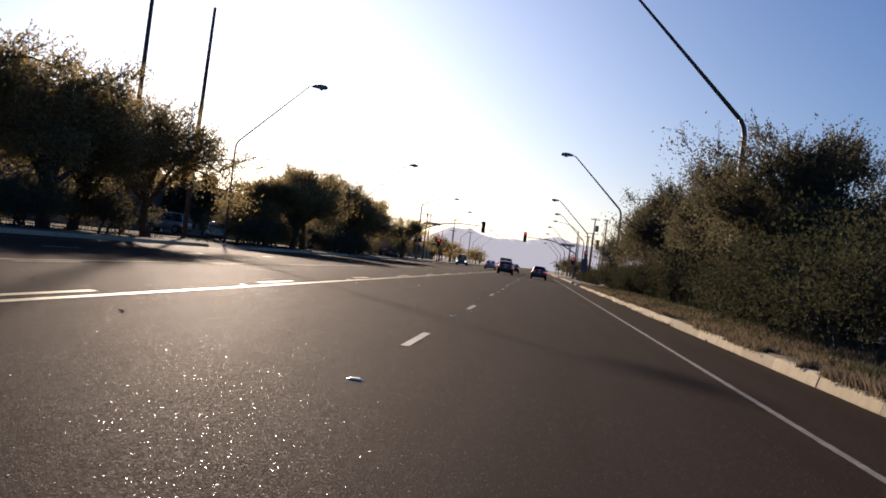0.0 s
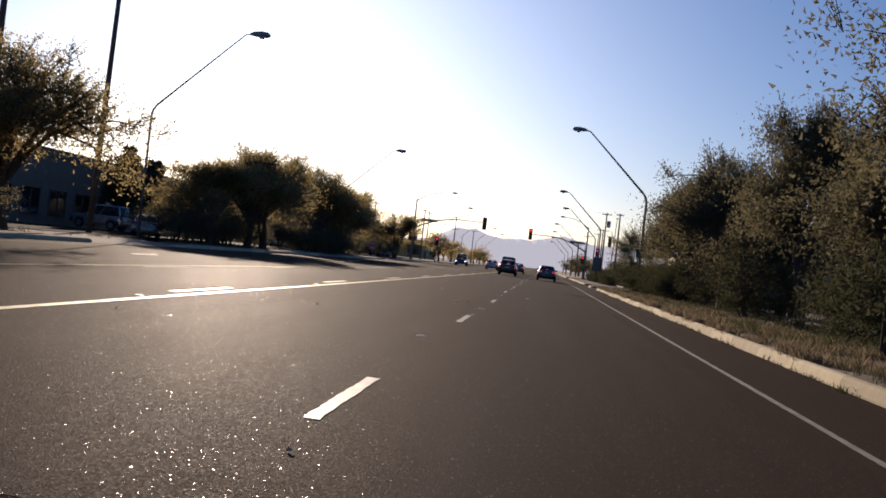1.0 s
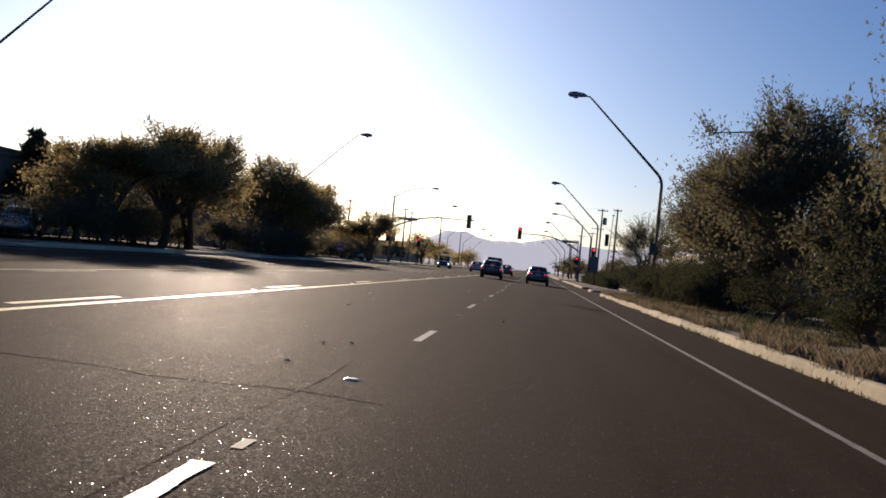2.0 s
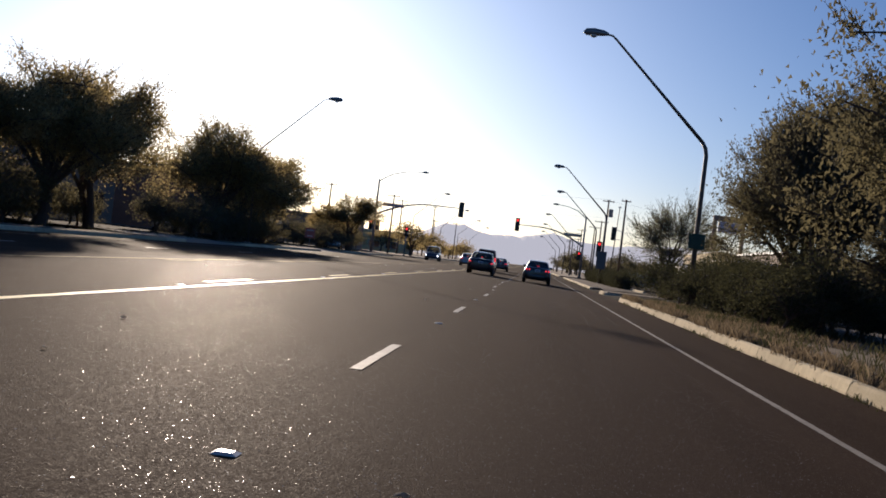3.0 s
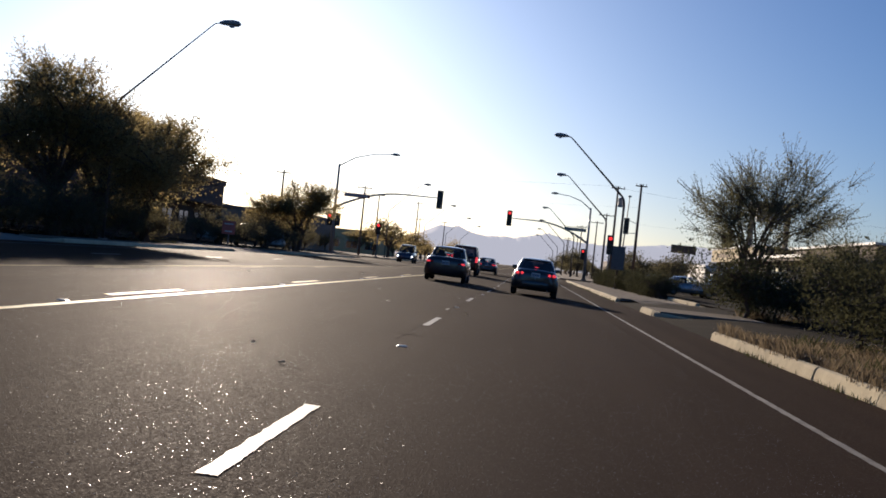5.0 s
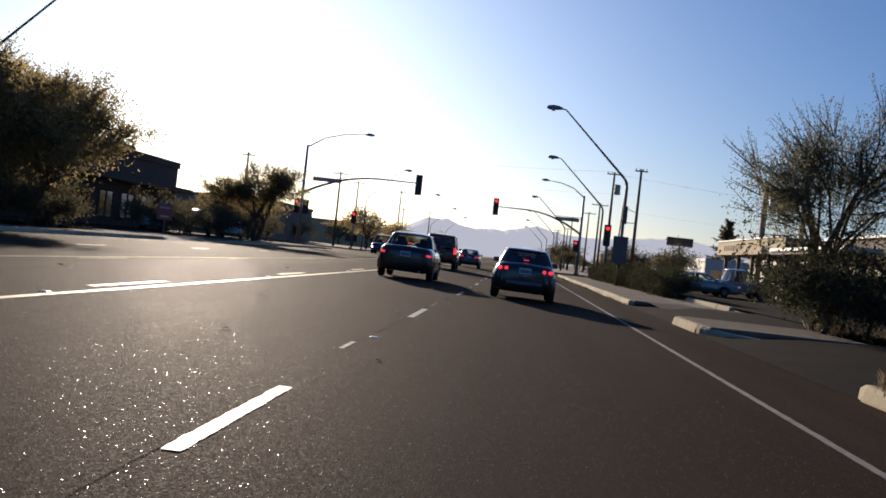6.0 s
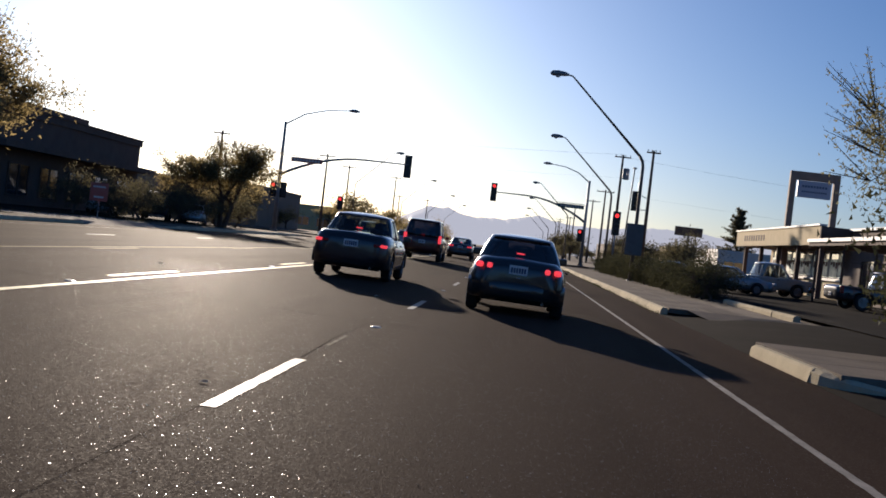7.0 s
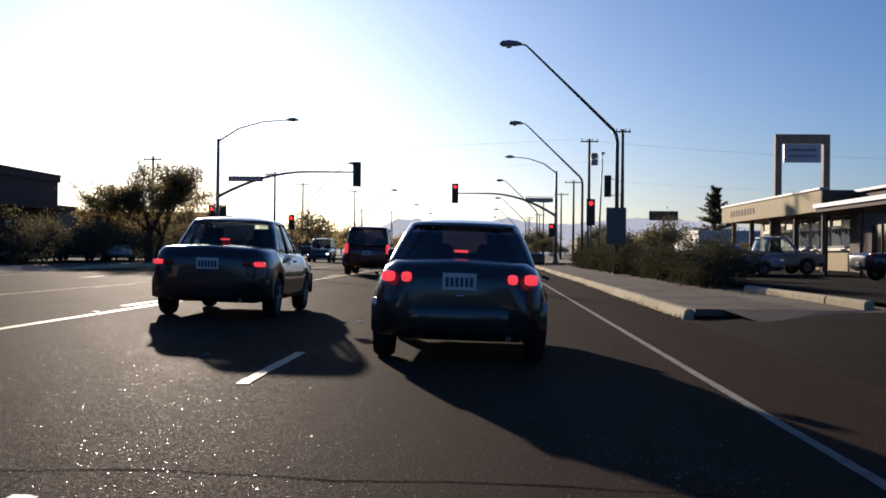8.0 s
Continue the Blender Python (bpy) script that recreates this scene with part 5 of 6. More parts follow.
    for q in ring:
        p0 = Vector(outline(q[0], q[1], 0.5))
        p0.x *= q[2]
        if all((p0 - o).length > 1e-4 for _, o in clean):
            clean.append((q, p0))
    clean.sort(key=lambda e: math.atan2(e[1].y - cen, e[1].x))
    ring = [q for q, _ in clean]
    skin("belt_line", ring, 0.0, V0, paint, 1, 0.03, 0.0, 1, True)
    # the roof: its rounded edge, and a crowned panel over it
    b = bmesh.new()
    loops = []
    for v in (V1, 0.925, 0.95, 0.975, 1.0):
        loops.append([b.verts.new((lambda p: (q[2] * p[0], p[1], p[2]))(outline(q[0], q[1], v))) for q in ring])
    ym = (yr0 + yr1) / 2
    for k in (0.95, 0.85, 0.68, 0.45, 0.2):
        loops.append([b.verts.new((p.co.x * k, ym + (p.co.y - ym) * k, p.co.z + s.get("crown", 0.05) * (1 - k ** 2.4))) for p in loops[4]])
    for p, q in zip(loops, loops[1:]):
        for i in range(len(ring)):
            b.faces.new((p[i], p[(i + 1) % len(ring)], q[(i + 1) % len(ring)], q[i]))
    b.faces.new(loops[-1])
    part("roof", b, paint, t, smooth=True)
    # seats show through the glass
    for sg in (-1, 1):
        b = bmesh.new()
        soft_box(b, sg * 0.36, mid + 0.02, zb + 0.06, 0.46, 0.14, 0.26, 0.05)
        soft_box(b, sg * 0.36, mid + 0.0, zb + 0.26, 0.26, 0.10, 0.17, 0.04)
        part("seat", b, M_SEAT, t)
    b = bmesh.new()
    soft_box(b, 0, yr0 + 0.25, zb + 0.0, W - 0.5, 0.16, 0.18, 0.05)
    part("rear_seat", b, M_SEAT, t)
    # wheels
    for a in axles:
        for sg in (-1, 1):
            wheel(t, sg * (h - 0.115), a, r, s.get("tw", 0.195), sg)
    # bumpers
    for yy, nm in ((0.03, "rear_bumper"), (L - 0.03, "front_bumper")):
        b = bmesh.new()
        m_ = 1 if yy < 1 else -1
        prof = [(-0.07, 0.27), (-0.105, 0.34), (-0.11, 0.50), (-0.07, 0.58), (0.10, 0.58), (0.10, 0.27)]
        cols = []
        for k in range(13):
            q = -1 + k / 6
            back = 0.30 * abs(q) ** 3.6
            cols.append([b.verts.new(((h - 0.02) * q, yy + m_ * (py * (s.get("bump_out", 1.0) if py < 0 else 1) + back + 0.04), pz + s.get("bump_up", 0))) for py, pz in prof])
        for u, v in zip(cols, cols[1:]):
            for i in range(len(prof)):
                b.faces.new((u[i], u[(i + 1) % len(prof)], v[(i + 1) % len(prof)], v[i]))
        b.faces.new(cols[0])
        b.faces.new(cols[-1][::-1])
        bmesh.ops.recalc_face_normals(b, faces=b.faces[:])
        part(nm, b, s.get("bumper", paint), t, smooth=True)
    # lamps at the back, one mesh each
    for lx, lz, lw, lh, lit in s["lamps"]:
        for sg in (-1, 1):
            b = bmesh.new()
            soft_box(b, sg * lx, 0.02 + 0.4 * max(0, lx - h + 0.32), lz, lw, 0.16, lh, 0.4 * min(lw, lh) if s.get("round_lamps") else 0.025)
            part("tail_light", b, M_BRAKE if (braking and lit) else M_TAIL, t, "glowing red brake light" if (braking and lit) else "red tail-light lens")
    b = bmesh.new()
    sx, sy, sz = s.get("high_light", (0, yb0 + 0.16, zdk0 + 0.10))
    soft_box(b, sx, sy, sz, 0.13, 0.04, 0.024, 0.006)
    part("high_brake_light", b, M_BRAKE if braking else M_TAIL, t, "glowing red brake light" if braking else "")
    for sg in (-1, 1):
        b = bmesh.new()
        soft_box(b, sg * (h - 0.27), L - 0.06, 0.66, 0.36, 0.12, 0.14, 0.03)
        part("headlight", b, M_HEAD_LIT if s.get("head_lit") else M_HEADLIGHT, t, "glowing white headlight" if s.get("head_lit") else "")
        b = bmesh.new()
        soft_box(b, sg * (h + s.get("mirror", 0.06)), yb1 - 0.35, zb + 0.05, 0.18, 0.09, 0.13, 0.03)
        part("side_mirror", b, paint, t)
        for yd in (mid + 0.12, mid - (mid - axles[0]) * 0.75):
            b = bmesh.new()
            soft_box(b, sg * (h - 0.0), yd, zb - 0.13, 0.035, 0.16, 0.03, 0.008)
            part("door_handle", b, M_TRIM_BLACK, t)
    # number plate: bars in place of characters
    px, pz = s["plate"]
    b = bmesh.new()
    soft_box(b, px, -0.052 + s.get("plate_y", 0), pz, 0.31, 0.012, 0.155, 0.004)
    plate = part("number_plate", b, M_PLATE, t)
    for k in range(6):
        b = bmesh.new()
        box(b, px - 0.11 + 0.044 * k, -0.061 + s.get("plate_y", 0), pz - 0.005, 0.03, 0.004, 0.085)
        part("plate_bar", b, M_BARS, plate)
    if s.get("round_lamps"):
        b = bmesh.new()
        soft_box(b, px + 0.01, -0.05, 0.63, 0.07, 0.03, 0.022, 0.008)
        part("badge", b, M_CHROME, t, "small chrome badge")
    b = bmesh.new()
    tube(b, [(h * 0.55, -0.06, low + 0.05), (h * 0.55, 0.3, low + 0.07)], 0.03, 10)
    part("exhaust_pipe", b, M_CHROME, t)
    return tagged(t, label, "car" if name == "car" else "vehicle", group)


SALOON = dict(round_lamps=True, bump_out=1.35, L=4.35, W=1.68, crown=0.04, mirror=-0.04, corner=0.2, H=1.325, r=0.295, low=0.2, axles=(0.72, 3.28),
              deck=[(0, 0.88), (0.1, 0.93), (0.35, 0.95), (1.0, 0.93), (2.9, 0.92), (3.2, 0.90), (4.1, 0.74), (4.35, 0.62)],
              cabin=(0.2, 0.98, 2.3, 3.1), lamps=((0.655, 0.79, 0.125, 0.095, True), (0.485, 0.79, 0.095, 0.09, True)), plate=(0.0, 0.76), tumble=0.31, cwidth=0.42, tuck=0.10)
BOXY = dict(L=4.45, W=1.72, H=1.40, r=0.30, low=0.22, axles=(0.85, 3.45),
            deck=[(0, 0.93), (0.08, 0.985), (0.9, 1.0), (1.4, 0.93), (3.0, 0.92), (3.3, 0.92), (4.3, 0.80), (4.45, 0.7)],
            cabin=(0.88, 1.42, 2.6, 3.2), lamps=((0.695, 0.765, 0.15, 0.065, True), (0.545, 0.765, 0.13, 0.07, False)), plate=(0.0, 0.76), tumble=0.27, tuck=0.05, cwidth=0.3, bumper=M_TRIM_BLACK)
SUV = dict(L=4.6, W=1.82, H=1.86, r=0.37, low=0.32, axles=(0.9, 3.6),
           deck=[(0, 1.05), (0.1, 1.10), (2.9, 1.10), (3.2, 1.08), (4.4, 0.98), (4.6, 0.8)],
           cabin=(0.06, 0.28, 2.5, 3.2), lamps=((0.8, 1.02, 0.13, 0.36, True),), plate=(0.0, 0.86), tumble=0.2, cwidth=0.2, bump_up=0.16, tw=0.24, bumper=M_TRIM_BLACK)
PICKUP = dict(L=5.3, W=1.9, H=1.8, r=0.38, low=0.36, axles=(1.1, 4.2),
              deck=[(0, 1.0), (0.1, 1.02), (1.9, 1.02), (2.0, 1.06), (4.0, 1.06), (5.1, 1.0), (5.3, 0.85)],
              cabin=(1.9, 2.15, 3.3, 4.0), lamps=((0.84, 0.85, 0.13, 0.32, False),), plate=(0.0, 0.62), tumble=0.22, cwidth=0.2, bump_up=0.15, tw=0.25, bumper=M_CHROME)

car(1.50, 112.0, road_z(1.5), 0, M_PAINT_GREEN, SALOON, "dark green compact car braking in the lane ahead", glass=M_GLASS_DARK, camber=1.26)
car(-2.08, 117.5, road_z(-2.1), 0, M_PAINT_BLACK, BOXY, "boxy black older saloon braking in the next lane", camber=1.26)
car(-2.95, 147.8, road_z(-3), 0, M_PAINT_MAROON, SUV, "dark maroon off-road car with tinted rear glass", glass=M_GLASS_DARK, camber=1.26)
car(1.75, 163, road_z(1.7), 0, M_PAINT_SILVER, SALOON, "silver compact car waiting at the red light", camber=1.26)
car(-11.7, 201.5, road_z(-11.7), 180, M_PAINT_BLUE, dict(SUV, head_lit=True), "dark blue off-road car coming with headlights on", False)
car(-5.7, 169.5, road_z(-6), 0, M_PAINT_SILVER, SALOON, "silver car waiting in the turning lane")
car(-2.2, 170, road_z(-2), 0, M_PAINT_BLACK, SALOON, "black car waiting at the red light", camber=1.26)
# parked cars
LOT_R, LOT_L = TOP_R + 0.035, TOP_L + 0.035
car(12.9, 161.5, LOT_R, -78, M_PAINT_WHITE, PICKUP, "white pickup truck parked in the lot", False, "pickup_truck")
car(15.4, 147.0, LOT_R, -80, M_PAINT_BLACK, dict(PICKUP, bumper=M_TRIM_BLACK), "black pickup truck parked in the lot", False, "pickup_truck")
car(10.7, 157.0, LOT_R, -80, M_PAINT_SILVER, SALOON, "silver car parked in the lot", False)
car(11.0, 180.0, LOT_R, -75, M_PAINT_BLUE, SALOON, "dark blue car parked in the lot", False)
car(-30.5, 97, LOT_L, 80, M_PAINT_SILVER, SUV, "silver off-road car parked beside the driveway", False)
car(-24.7, 124.5, LOT_L, 15, M_PAINT_WHITE, SALOON, "white car parked in the lot under trees", False)
car(-26.2, 130, LOT_L, 15, M_PAINT_SILVER, SUV, "silver off-road car parked in the lot", False)
car(-23.0, 78.5, LOT_L, 15, M_PAINT_SILVER, SALOON, "silver car parked beside the driveway", False)
car(-20.9, 175.2, LOT_L, 12, M_PAINT_SILVER, SALOON, "silver car parked in the sun", False)
car(-23.3, 174, LOT_L, 12, M_PAINT_BLUE, SUV, "dark blue off-road car parked in the sun", False)
car(-25.6, 169.5, LOT_L, 12, M_PAINT_WHITE, SALOON, "white car parked in the sun", False)

# ---- buildings ----


def wall_box(parent, name, mat, x0, x1, y0, y1, z0, z1, label=""):
    bm = bmesh.new()
    box(bm, (x0 + x1) / 2, (y0 + y1) / 2, (z0 + z1) / 2, x1 - x0, y1 - y0, z1 - z0)
    return part(name, bm, mat, parent, label)


def rim(parent, name, mat, x0, x1, y0, y1, z0, z1, th):
    """A low wall round the edge of a flat roof, open in the middle."""
    bm = bmesh.new()
    rings = [[bm.verts.new((x, y, z)) for x, y in ((x0 + d, y0 + d), (x1 - d, y0 + d), (x1 - d, y1 - d), (x0 + d, y1 - d))] for d, z in ((0, z0), (0, z1), (th, z1), (th, z0))]
    for r in range(4):
        a, b = rings[r], rings[(r + 1) % 4]
        for k in range(4):
            bm.faces.new((a[k], a[(k + 1) % 4], b[(k + 1) % 4], b[k]))
    bmesh.ops.recalc_face_normals(bm, faces=bm.faces)
    return part(name, bm, mat, parent)


def shop_window(parent, axis, pos, a0, a1, z0, z1, out, frame_mat=None):
    """A framed shop window in a wall; axis x: the wall faces along x."""
    def bx(bm, lo, hi, zl, zh, d0, d1):
        c, w = (lo + hi) / 2, hi - lo
        dm, dw = pos + out * (d0 + d1) / 2, abs(d1 - d0)
        if axis == "x":
            box(bm, dm, c, (zl + zh) / 2, dw, w, zh - zl)
        else:
            box(bm, c, dm, (zl + zh) / 2, w, dw, zh - zl)
    bm = bmesh.new()
    f = 0.07
    for lo, hi, zl, zh in ((a0, a1, z0, z0 + f), (a0, a1, z1 - f, z1), (a0, a0 + f, z0 + f, z1 - f), (a1 - f, a1, z0 + f, z1 - f), ((a0 + a1) / 2 - f / 2, (a0 + a1) / 2 + f / 2, z0 + f, z1 - f)):
        bx(bm, lo, hi, zl, zh, 0.002, 0.09)
    win = part("window", bm, frame_mat or M_TRIM_WHITE, parent)
    for lo, hi in ((a0 + f, (a0 + a1) / 2 - f / 2), ((a0 + a1) / 2 + f / 2, a1 - f)):
        bm = bmesh.new()
        bx(bm, lo, hi, z0 + f, z1 - f, 0.004, 0.03)
        part("pane", bm, M_WINDOW, win)
    return win


# the shop row at the right, its eave towards the road
M_PAINTED_GLASS = material("painted_glass", (0.78, 0.82, 0.64), 0.35, second=(0.42, 0.48, 0.32), scale=1.1, amount=0.25, fine=5.0)
shops = tagged(empty("shop_building", 0, 0, 0), "low tan shop row with a deep eave on posts", "building")
wall_box(shops, "wall", M_STUCCO_TAN, 23.5, 44, 171.6, 201.2, -0.05, 4.2)
wall_box(shops, "roof", M_ROOF, 20.75, 44.5, 171.6, 201.5, 4.2, 4.45)
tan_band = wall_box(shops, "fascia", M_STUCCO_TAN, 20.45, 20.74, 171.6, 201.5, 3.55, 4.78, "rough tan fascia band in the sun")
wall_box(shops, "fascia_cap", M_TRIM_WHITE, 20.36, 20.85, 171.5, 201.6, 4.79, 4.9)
# fascia's near return and the soffit are coloured darker than its road side
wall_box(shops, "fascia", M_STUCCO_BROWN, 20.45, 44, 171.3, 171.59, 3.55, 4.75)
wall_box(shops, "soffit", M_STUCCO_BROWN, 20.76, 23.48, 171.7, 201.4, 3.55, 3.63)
for k in range(9):
    wall_box(tan_band, "letter_bar", M_STUCCO_BROWN, 20.43, 20.449, 189.2 + 1.0 * k, 189.75 + 1.0 * k, 3.95, 4.4)
for k in range(5):
    bm = bmesh.new()
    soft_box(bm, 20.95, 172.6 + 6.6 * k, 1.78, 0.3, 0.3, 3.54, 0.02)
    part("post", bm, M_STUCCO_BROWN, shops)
wall_box(shops, "sill", M_TRIM_WHITE, 23.3, 23.49, 174.0, 200.5, 1.36, 1.46, "white window sill")
# added brown slab: puts the shade on the wall's near end into colour
wall_box(shops, "unlit_wall_end", M_STUCCO_BROWN, 23.2, 23.49, 171.6, 175.4, -0.05, 3.54, "dark brown slab in place of the wall's unlit near end")
for k in range(5):
    y0 = 175.6 + 4.9 * k
    win = shop_window(shops, "x", 23.5, y0, y0 + 4.7, 1.47, 3.5, -1)
    for j in range(2):
        wall_box(win, "painted_panel", M_PAINTED_GLASS, 23.40, 23.455, y0 + 0.15 + 2.3 * j, y0 + 2.2 + 2.3 * j, 1.6, 3.2 - 0.3 * ((k + j) % 2), "glass painted pale green with unreadable lettering")
for k in range(5):
    for j in range(6):
        wall_box(shops, "letter_bar", M_STUCCO_BROWN, 23.37, 23.395, 175.9 + 4.9 * k + 0.7 * j, 176.3 + 4.9 * k + 0.7 * j, 2.25 + 0.12 * ((j * 7 + k) % 3), 2.7)
annex = tagged(empty("shop_building", 0, 0, 0), "dark brown shop wing behind the carport", "building")
wall_box(annex, "wall", M_STUCCO_BROWN, 22.4, 44, 146, 171.2, -0.05, 4.6)
wall_box(annex, "roof_edge", M_TRIM_WHITE, 22.2, 44.2, 145.8, 171.25, 4.61, 4.75)
for k in range(4):
    shop_window(annex, "x", 22.4, 148 + 5.6 * k, 151.5 + 5.6 * k, 0.9, 2.8, -1, M_STUCCO_BROWN)
porch = tagged(empty("carport", 0, 0, 0), "flat carport with a white edge on thin posts", "carport")
wall_box(porch, "roof", M_TRIM_WHITE, 17.3, 22.1, 143, 161, 3.3, 3.48)
wall_box(porch, "soffit", M_STUCCO_BROWN, 17.4, 22.0, 143.1, 160.9, 3.1, 3.29)
for k in range(4):
    for px in (17.8, 21.6):
        bm = bmesh.new()
        tube(bm, [(px, 143.6 + 5.6 * k, TOP_R - 0.03), (px, 143.6 + 5.6 * k, 3.1)], 0.07, 8)
        part("post", bm, M_STUCCO_BROWN, porch)

# the tall sign frame over the shops
board = tagged(empty("pylon_sign", 23.95, 190, 0.15), "tall brown pylon sign with a pale blue panel", "sign")
for sx in (-1.7, 1.7):
    bm = bmesh.new()
    soft_box(bm, sx, 0, 4.65, 0.46, 0.5, 9.75, 0.02)
    part("post", bm, M_BOARD_FRAME, board)
bm = bmesh.new()
soft_box(bm, 0, 0, 9.2, 2.93, 0.46, 0.66, 0.02)
part("top_beam", bm, M_BOARD_FRAME, board)
bm = bmesh.new()
soft_box(bm, 0, 0, 8.18, 2.6, 0.36, 1.3, 0.02)
panel = part("panel", bm, M_BOARD_BLUE, board, "pale blue sign face with unreadable lettering")
for row, (n, zz, hh) in enumerate(((9, 8.4, 0.17), (12, 7.98, 0.13))):
    for k in range(n):
        bm = bmesh.new()
        w = 2.0 / n
        box(bm, -1.0 + w * (k + 0.5), -0.19, zz, w * 0.65, 0.02, hh)
        part("letter_bar", bm, M_BARS, panel)

# buildings to the left
for bx0, bx1, by0, by1, bh, mat, lab in ((-64, -36.0, 84, 146, 5.3, M_STUCCO_GREY, "low flat-roofed grey building behind the lot"),
                                         (-62, -29.5, 158, 189, 5.7, M_STUCCO_BROWN, "flat-roofed brown building with a stepped parapet"),
                                         (-58, -30, 8, 46, 4.3, M_STUCCO_TAN, "low flat-roofed tan building behind trees")):
    b = tagged(empty("building", 0, 0, 0), lab, "building", "flat-roofed buildings")
    wall_box(b, "wall", mat, bx0, bx1, by0, by1, 0, bh)
    wall_box(b, "roof", M_ROOF, bx0 + 0.26, bx1 - 0.26, by0 + 0.26, by1 - 0.26, bh - 0.02, bh + 0.1)
    rim(b, "parapet", mat, bx0 - 0.12, bx1 + 0.14, by0 - 0.12, by1 + 0.12, bh - 0.003, bh + 0.45, 0.36)
    rim(b, "parapet_cap", M_TRIM_WHITE if mat is M_STUCCO_TAN else mat, bx0 - 0.2, bx1 + 0.22, by0 - 0.2, by1 + 0.2, bh + 0.447, bh + 0.53, 0.5)
    if bh > 5.5:
        wall_box(b, "raised_parapet", mat, bx1 - 8, bx1 - 1.5, by0 + 4, by1 - 8, bh + 0.09, bh + 1.15)
        wall_box(b, "awning", mat, bx1 + 0.02, bx1 + 1.5, by0 + 2, by1 + 0.1, 3.6, 3.95)
    n = int((by1 - by0) / 5)
    for k in range(n):
        shop_window(b, "x", bx1, by0 + 1 + 5 * k, by0 + 4.2 + 5 * k, 0.8, 2.8, 1, M_STUCCO_BROWN)
    for k in range(2):
        bm = bmesh.new()
        soft_box(bm, bx1 - 5 - 7 * k, by0 + 12 + 9 * k, bh + (1.64 if bh > 5.5 and k == 0 else 0.59), 1.8, 1.4, 1.0, 0.04)
        part("air_conditioner", bm, M_GALV, b, "grey roof air conditioner")

# far buildings and a billboard
for fx, fy, fw, fd, fh, mat in ((36, 262, 18, 20, 3.6, M_TRIM_WHITE), (42, 330, 24, 30, 4.5, M_STUCCO_TAN), (-44, 262, 24, 30, 5.0, M_STUCCO_GREY), (-40, 340, 20, 30, 4.5, M_STUCCO_TAN), (30, 420, 14, 30, 4.5, M_STUCCO_BROWN)):
    b = tagged(empty("building", fx, fy, 0), "distant flat-roofed building in the haze", "building", "distant buildings")
    wall_box(b, "wall", mat, -fw / 2, fw / 2, -fd / 2, fd / 2, 0, fh)
    wall_box(b, "roof", M_ROOF, -fw / 2 + 0.3, fw / 2 - 0.3, -fd / 2 + 0.3, fd / 2 - 0.3, fh - 0.02, fh + 0.08)
    rim(b, "parapet", mat, -fw / 2 - 0.1, fw / 2 + 0.1, -fd / 2 - 0.1, fd / 2 + 0.1, fh - 0.003, fh + 0.4, 0.35)
    for k in range(int(fw / 4)):
        shop_window(b, "y", -fd / 2, -fw / 2 + 0.8 + 4 * k, -fw / 2 + 3.4 + 4 * k, 0.9, 2.6, -1)
bill = tagged(empty("billboard", 29.4, 300, 0), "dark billboard on a single post far off", "sign")
bm = bmesh.new()
soft_box(bm, 0, 0, 7.2, 4.6, 0.3, 1.5, 0.03)
part("panel", bm, M_STUCCO_BROWN, bill)
bm = bmesh.new()
tube(bm, [(0, 0, 0), (0, 0, 6.5)], 0.2, 10)
part("post", bm, M_GALV, bill)
sign_on_pole(13.6, 60.2, 2.15, 0.62, 0.85, M_SIGN_WHITE, "white notice board on a thin post behind the trees", 2.1, 2, barmat=M_BARS)
conifer(-34.4, 107.0, TOP_L - 0.05, 6.7, 2.7, "narrow dark pointed conifer before a flat-roofed building")
conifer(-31.0, 103.6, TOP_L - 0.05, 5.7, 2.2, "narrow dark pointed conifer before a flat-roofed building")
conifer(37.6, 300, TOP_R - 0.05, 11.6, 4.3, "tall dark conifer with open layered boughs")
sign_on_pole(-19.2, 151, 1.5, 0.9, 0.9, M_PINK_SIGN, "small orange-red notice board on a post", 1.3, 2)

# shrubs below the trees at the left
rng = random.Random(21)
for y0, y1, x0, x1 in ((12, 50, -23.5, -21.5), (10, 50, -22.5, -19.2), (79, 101, -22.5, -19.4), (79, 101, -24.5, -21.5), (117, 140, -23.5, -21), (116, 140, -22, -18.8), (158, 190, -24, -20)):
    k = y0
    while k < y1:
        tree(("bush", "bush_b")[int(k) % 2], M_LEAF_DARK, rng.uniform(x0, x1), k, TOP_L - 0.06, rng.uniform(1.0, 1.7), rng.uniform(0, 360), "rounded dark shrub below the street trees", "left shrubs", "shrub")
        k += rng.uniform(1.8, 3.4)

# ---- loose bits on the road ----


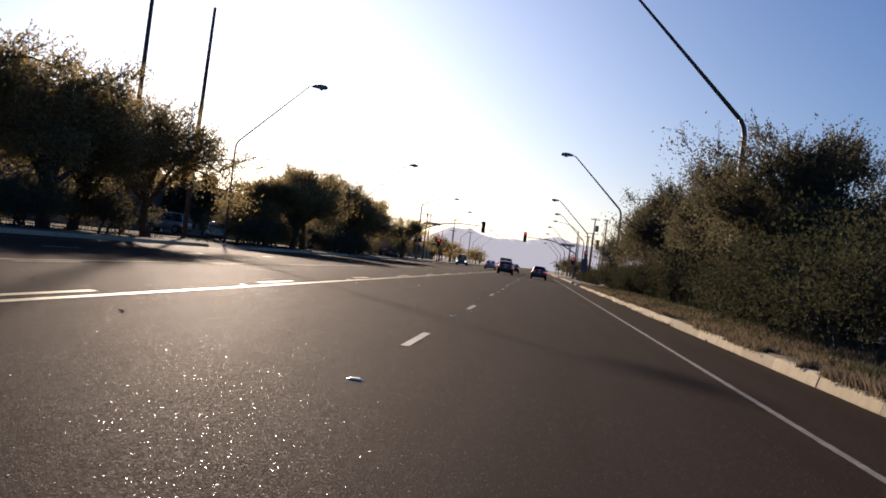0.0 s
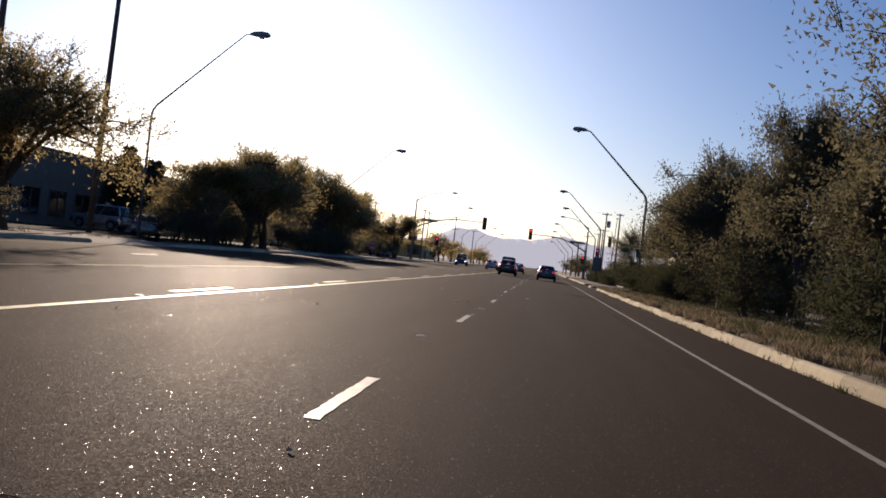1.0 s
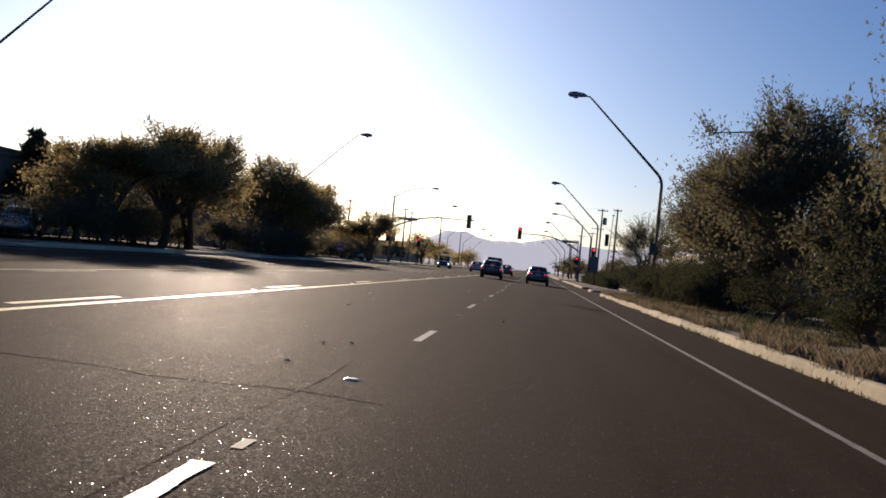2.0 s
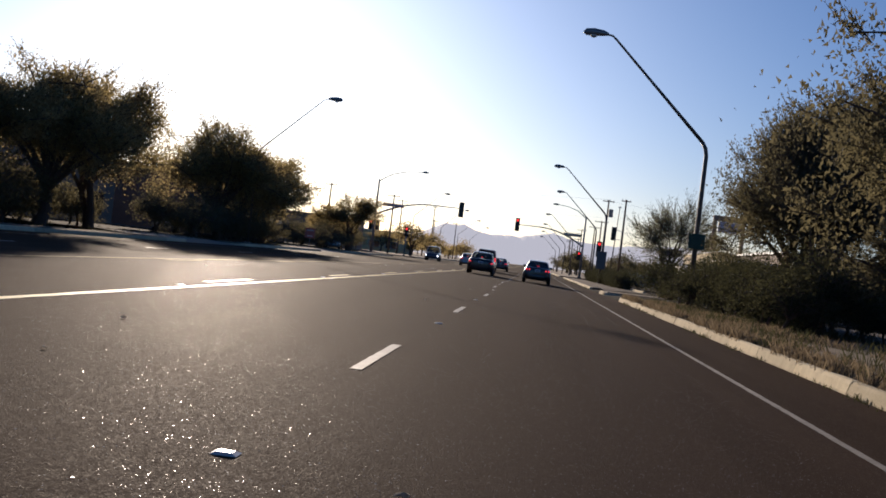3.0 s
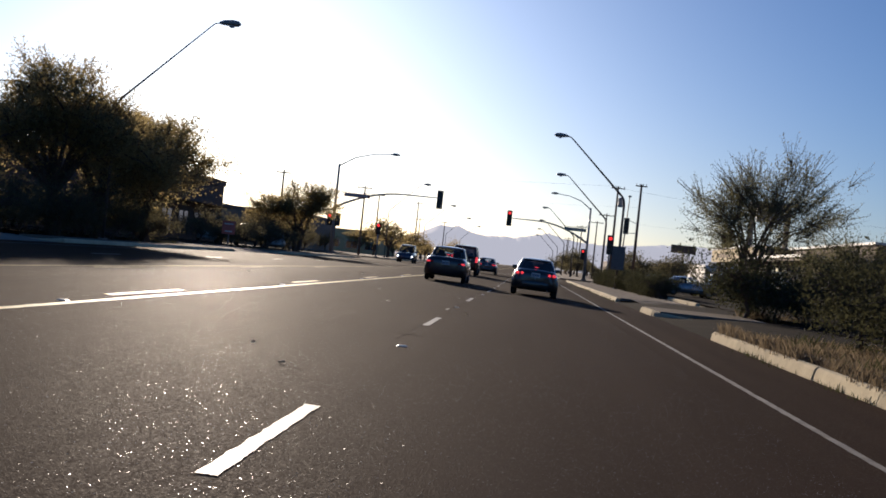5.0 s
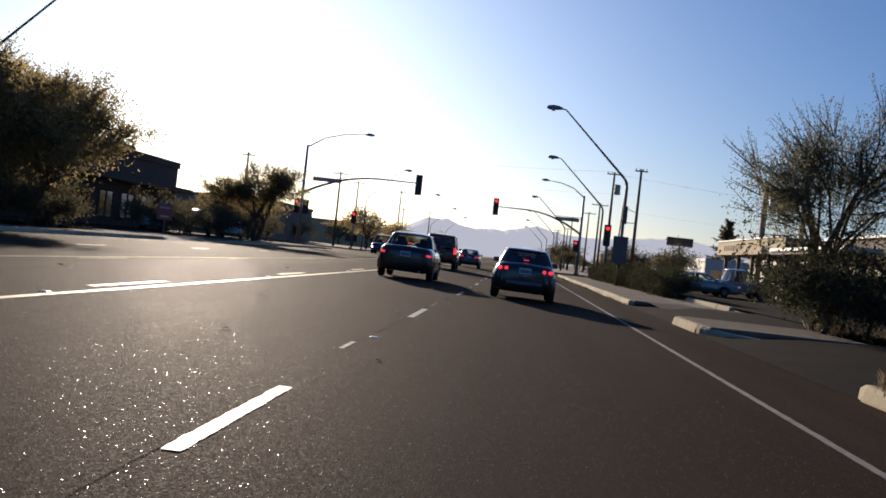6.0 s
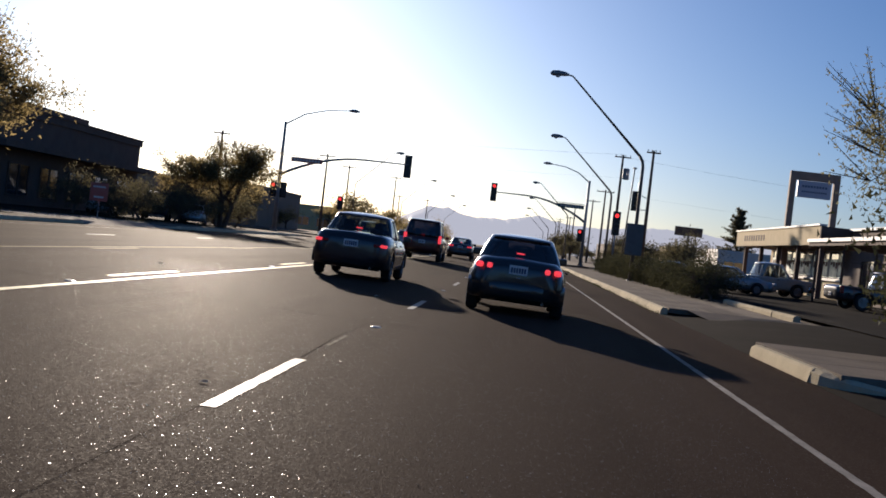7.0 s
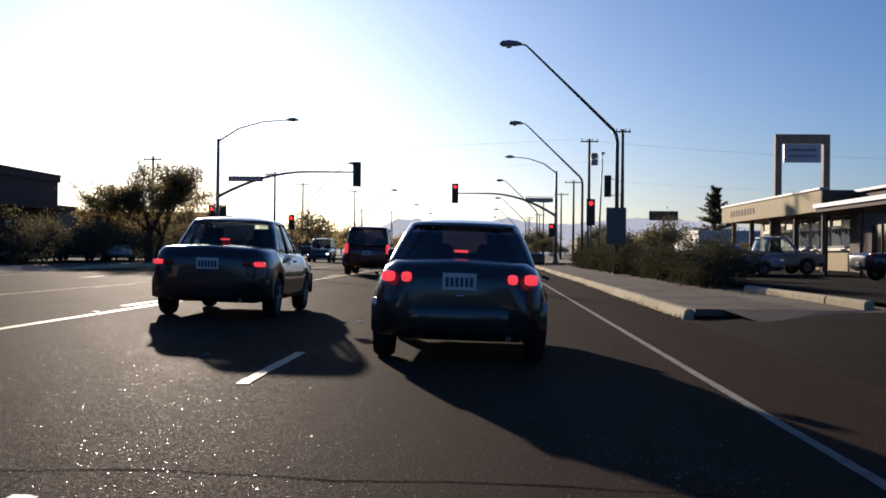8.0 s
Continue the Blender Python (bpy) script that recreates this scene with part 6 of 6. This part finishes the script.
def grit(n, xr, yr, seed, size):
    """Bright chips and grains lying on the asphalt."""
    rng = random.Random(seed)
    vs, fs = [], []
    for k in range(n):
        x, y = rng.uniform(*xr), rng.uniform(*yr)
        s = rng.uniform(*size) * (1.9 if rng.random() < 0.03 else 1)
        a = rng.uniform(0, 6.28)
        z = road_z(x) + 0.002
        i = len(vs)
        for j in range(3):
            b = a + j * math.tau / 3
            vs.append((x + s * math.cos(b), y + s * math.sin(b) * rng.uniform(0.7, 1.2), z + s * rng.uniform(0.0, 0.55)))
        fs.append((i, i + 1, i + 2))
    me = bpy.data.meshes.new("road_grit")
    me.from_pydata(vs, [], fs)
    me.materials.append(M_GRIT)
    return tagged(new("road_grit", me), "pale glinting grit and chips on the asphalt", "grit", kind="stuff")


M_GRIT = material("grit", (0.44, 0.42, 0.38), 0.31, second=(0.22, 0.21, 0.19), scale=30, amount=0.9, spec=0.5)
grit(360000, (-6.8, 3.2), (-9, 116), 31, (0.0018, 0.0048))
M_SCRAP = leaf_material("paper_scrap", (0.6, 0.57, 0.5), (0.75, 0.72, 0.66), 0.5, (1.0, 0.97, 0.9))
rng = random.Random(77)
for k in range(26):
    bm = bmesh.new()
    x, y = rng.uniform(-6.5, 1.0), rng.uniform(-6, 120)
    w, d, a = rng.uniform(0.03, 0.07), rng.uniform(0.04, 0.11), rng.uniform(0, 6.28)
    m_ = Matrix.Translation((x, y, road_z(x) + 0.012)) @ Matrix.Rotation(a, 4, "Z") @ Matrix.Rotation(rng.uniform(-.12, .12), 4, "X")
    rim = [bm.verts.new(m_ @ Vector((w * math.cos(q * 0.9) * rng.uniform(0.35, 0.75), d * math.sin(q * 0.9) * rng.uniform(0.35, 0.75), rng.uniform(-0.008, 0.008)))) for q in range(7)]
    peak = bm.verts.new(m_ @ Vector((rng.uniform(-.2, .2) * w, rng.uniform(-.2, .2) * d, rng.uniform(0.008, 0.02))))
    for q in range(7):
        bm.faces.new((rim[q], rim[(q + 1) % 7], peak))
    bmesh.ops.solidify(bm, geom=bm.faces[:], thickness=0.004)
    tagged(mesh_object("litter_scrap", bm, M_SCRAP), "small crushed white scrap of litter on the asphalt", "litter", "litter scraps")
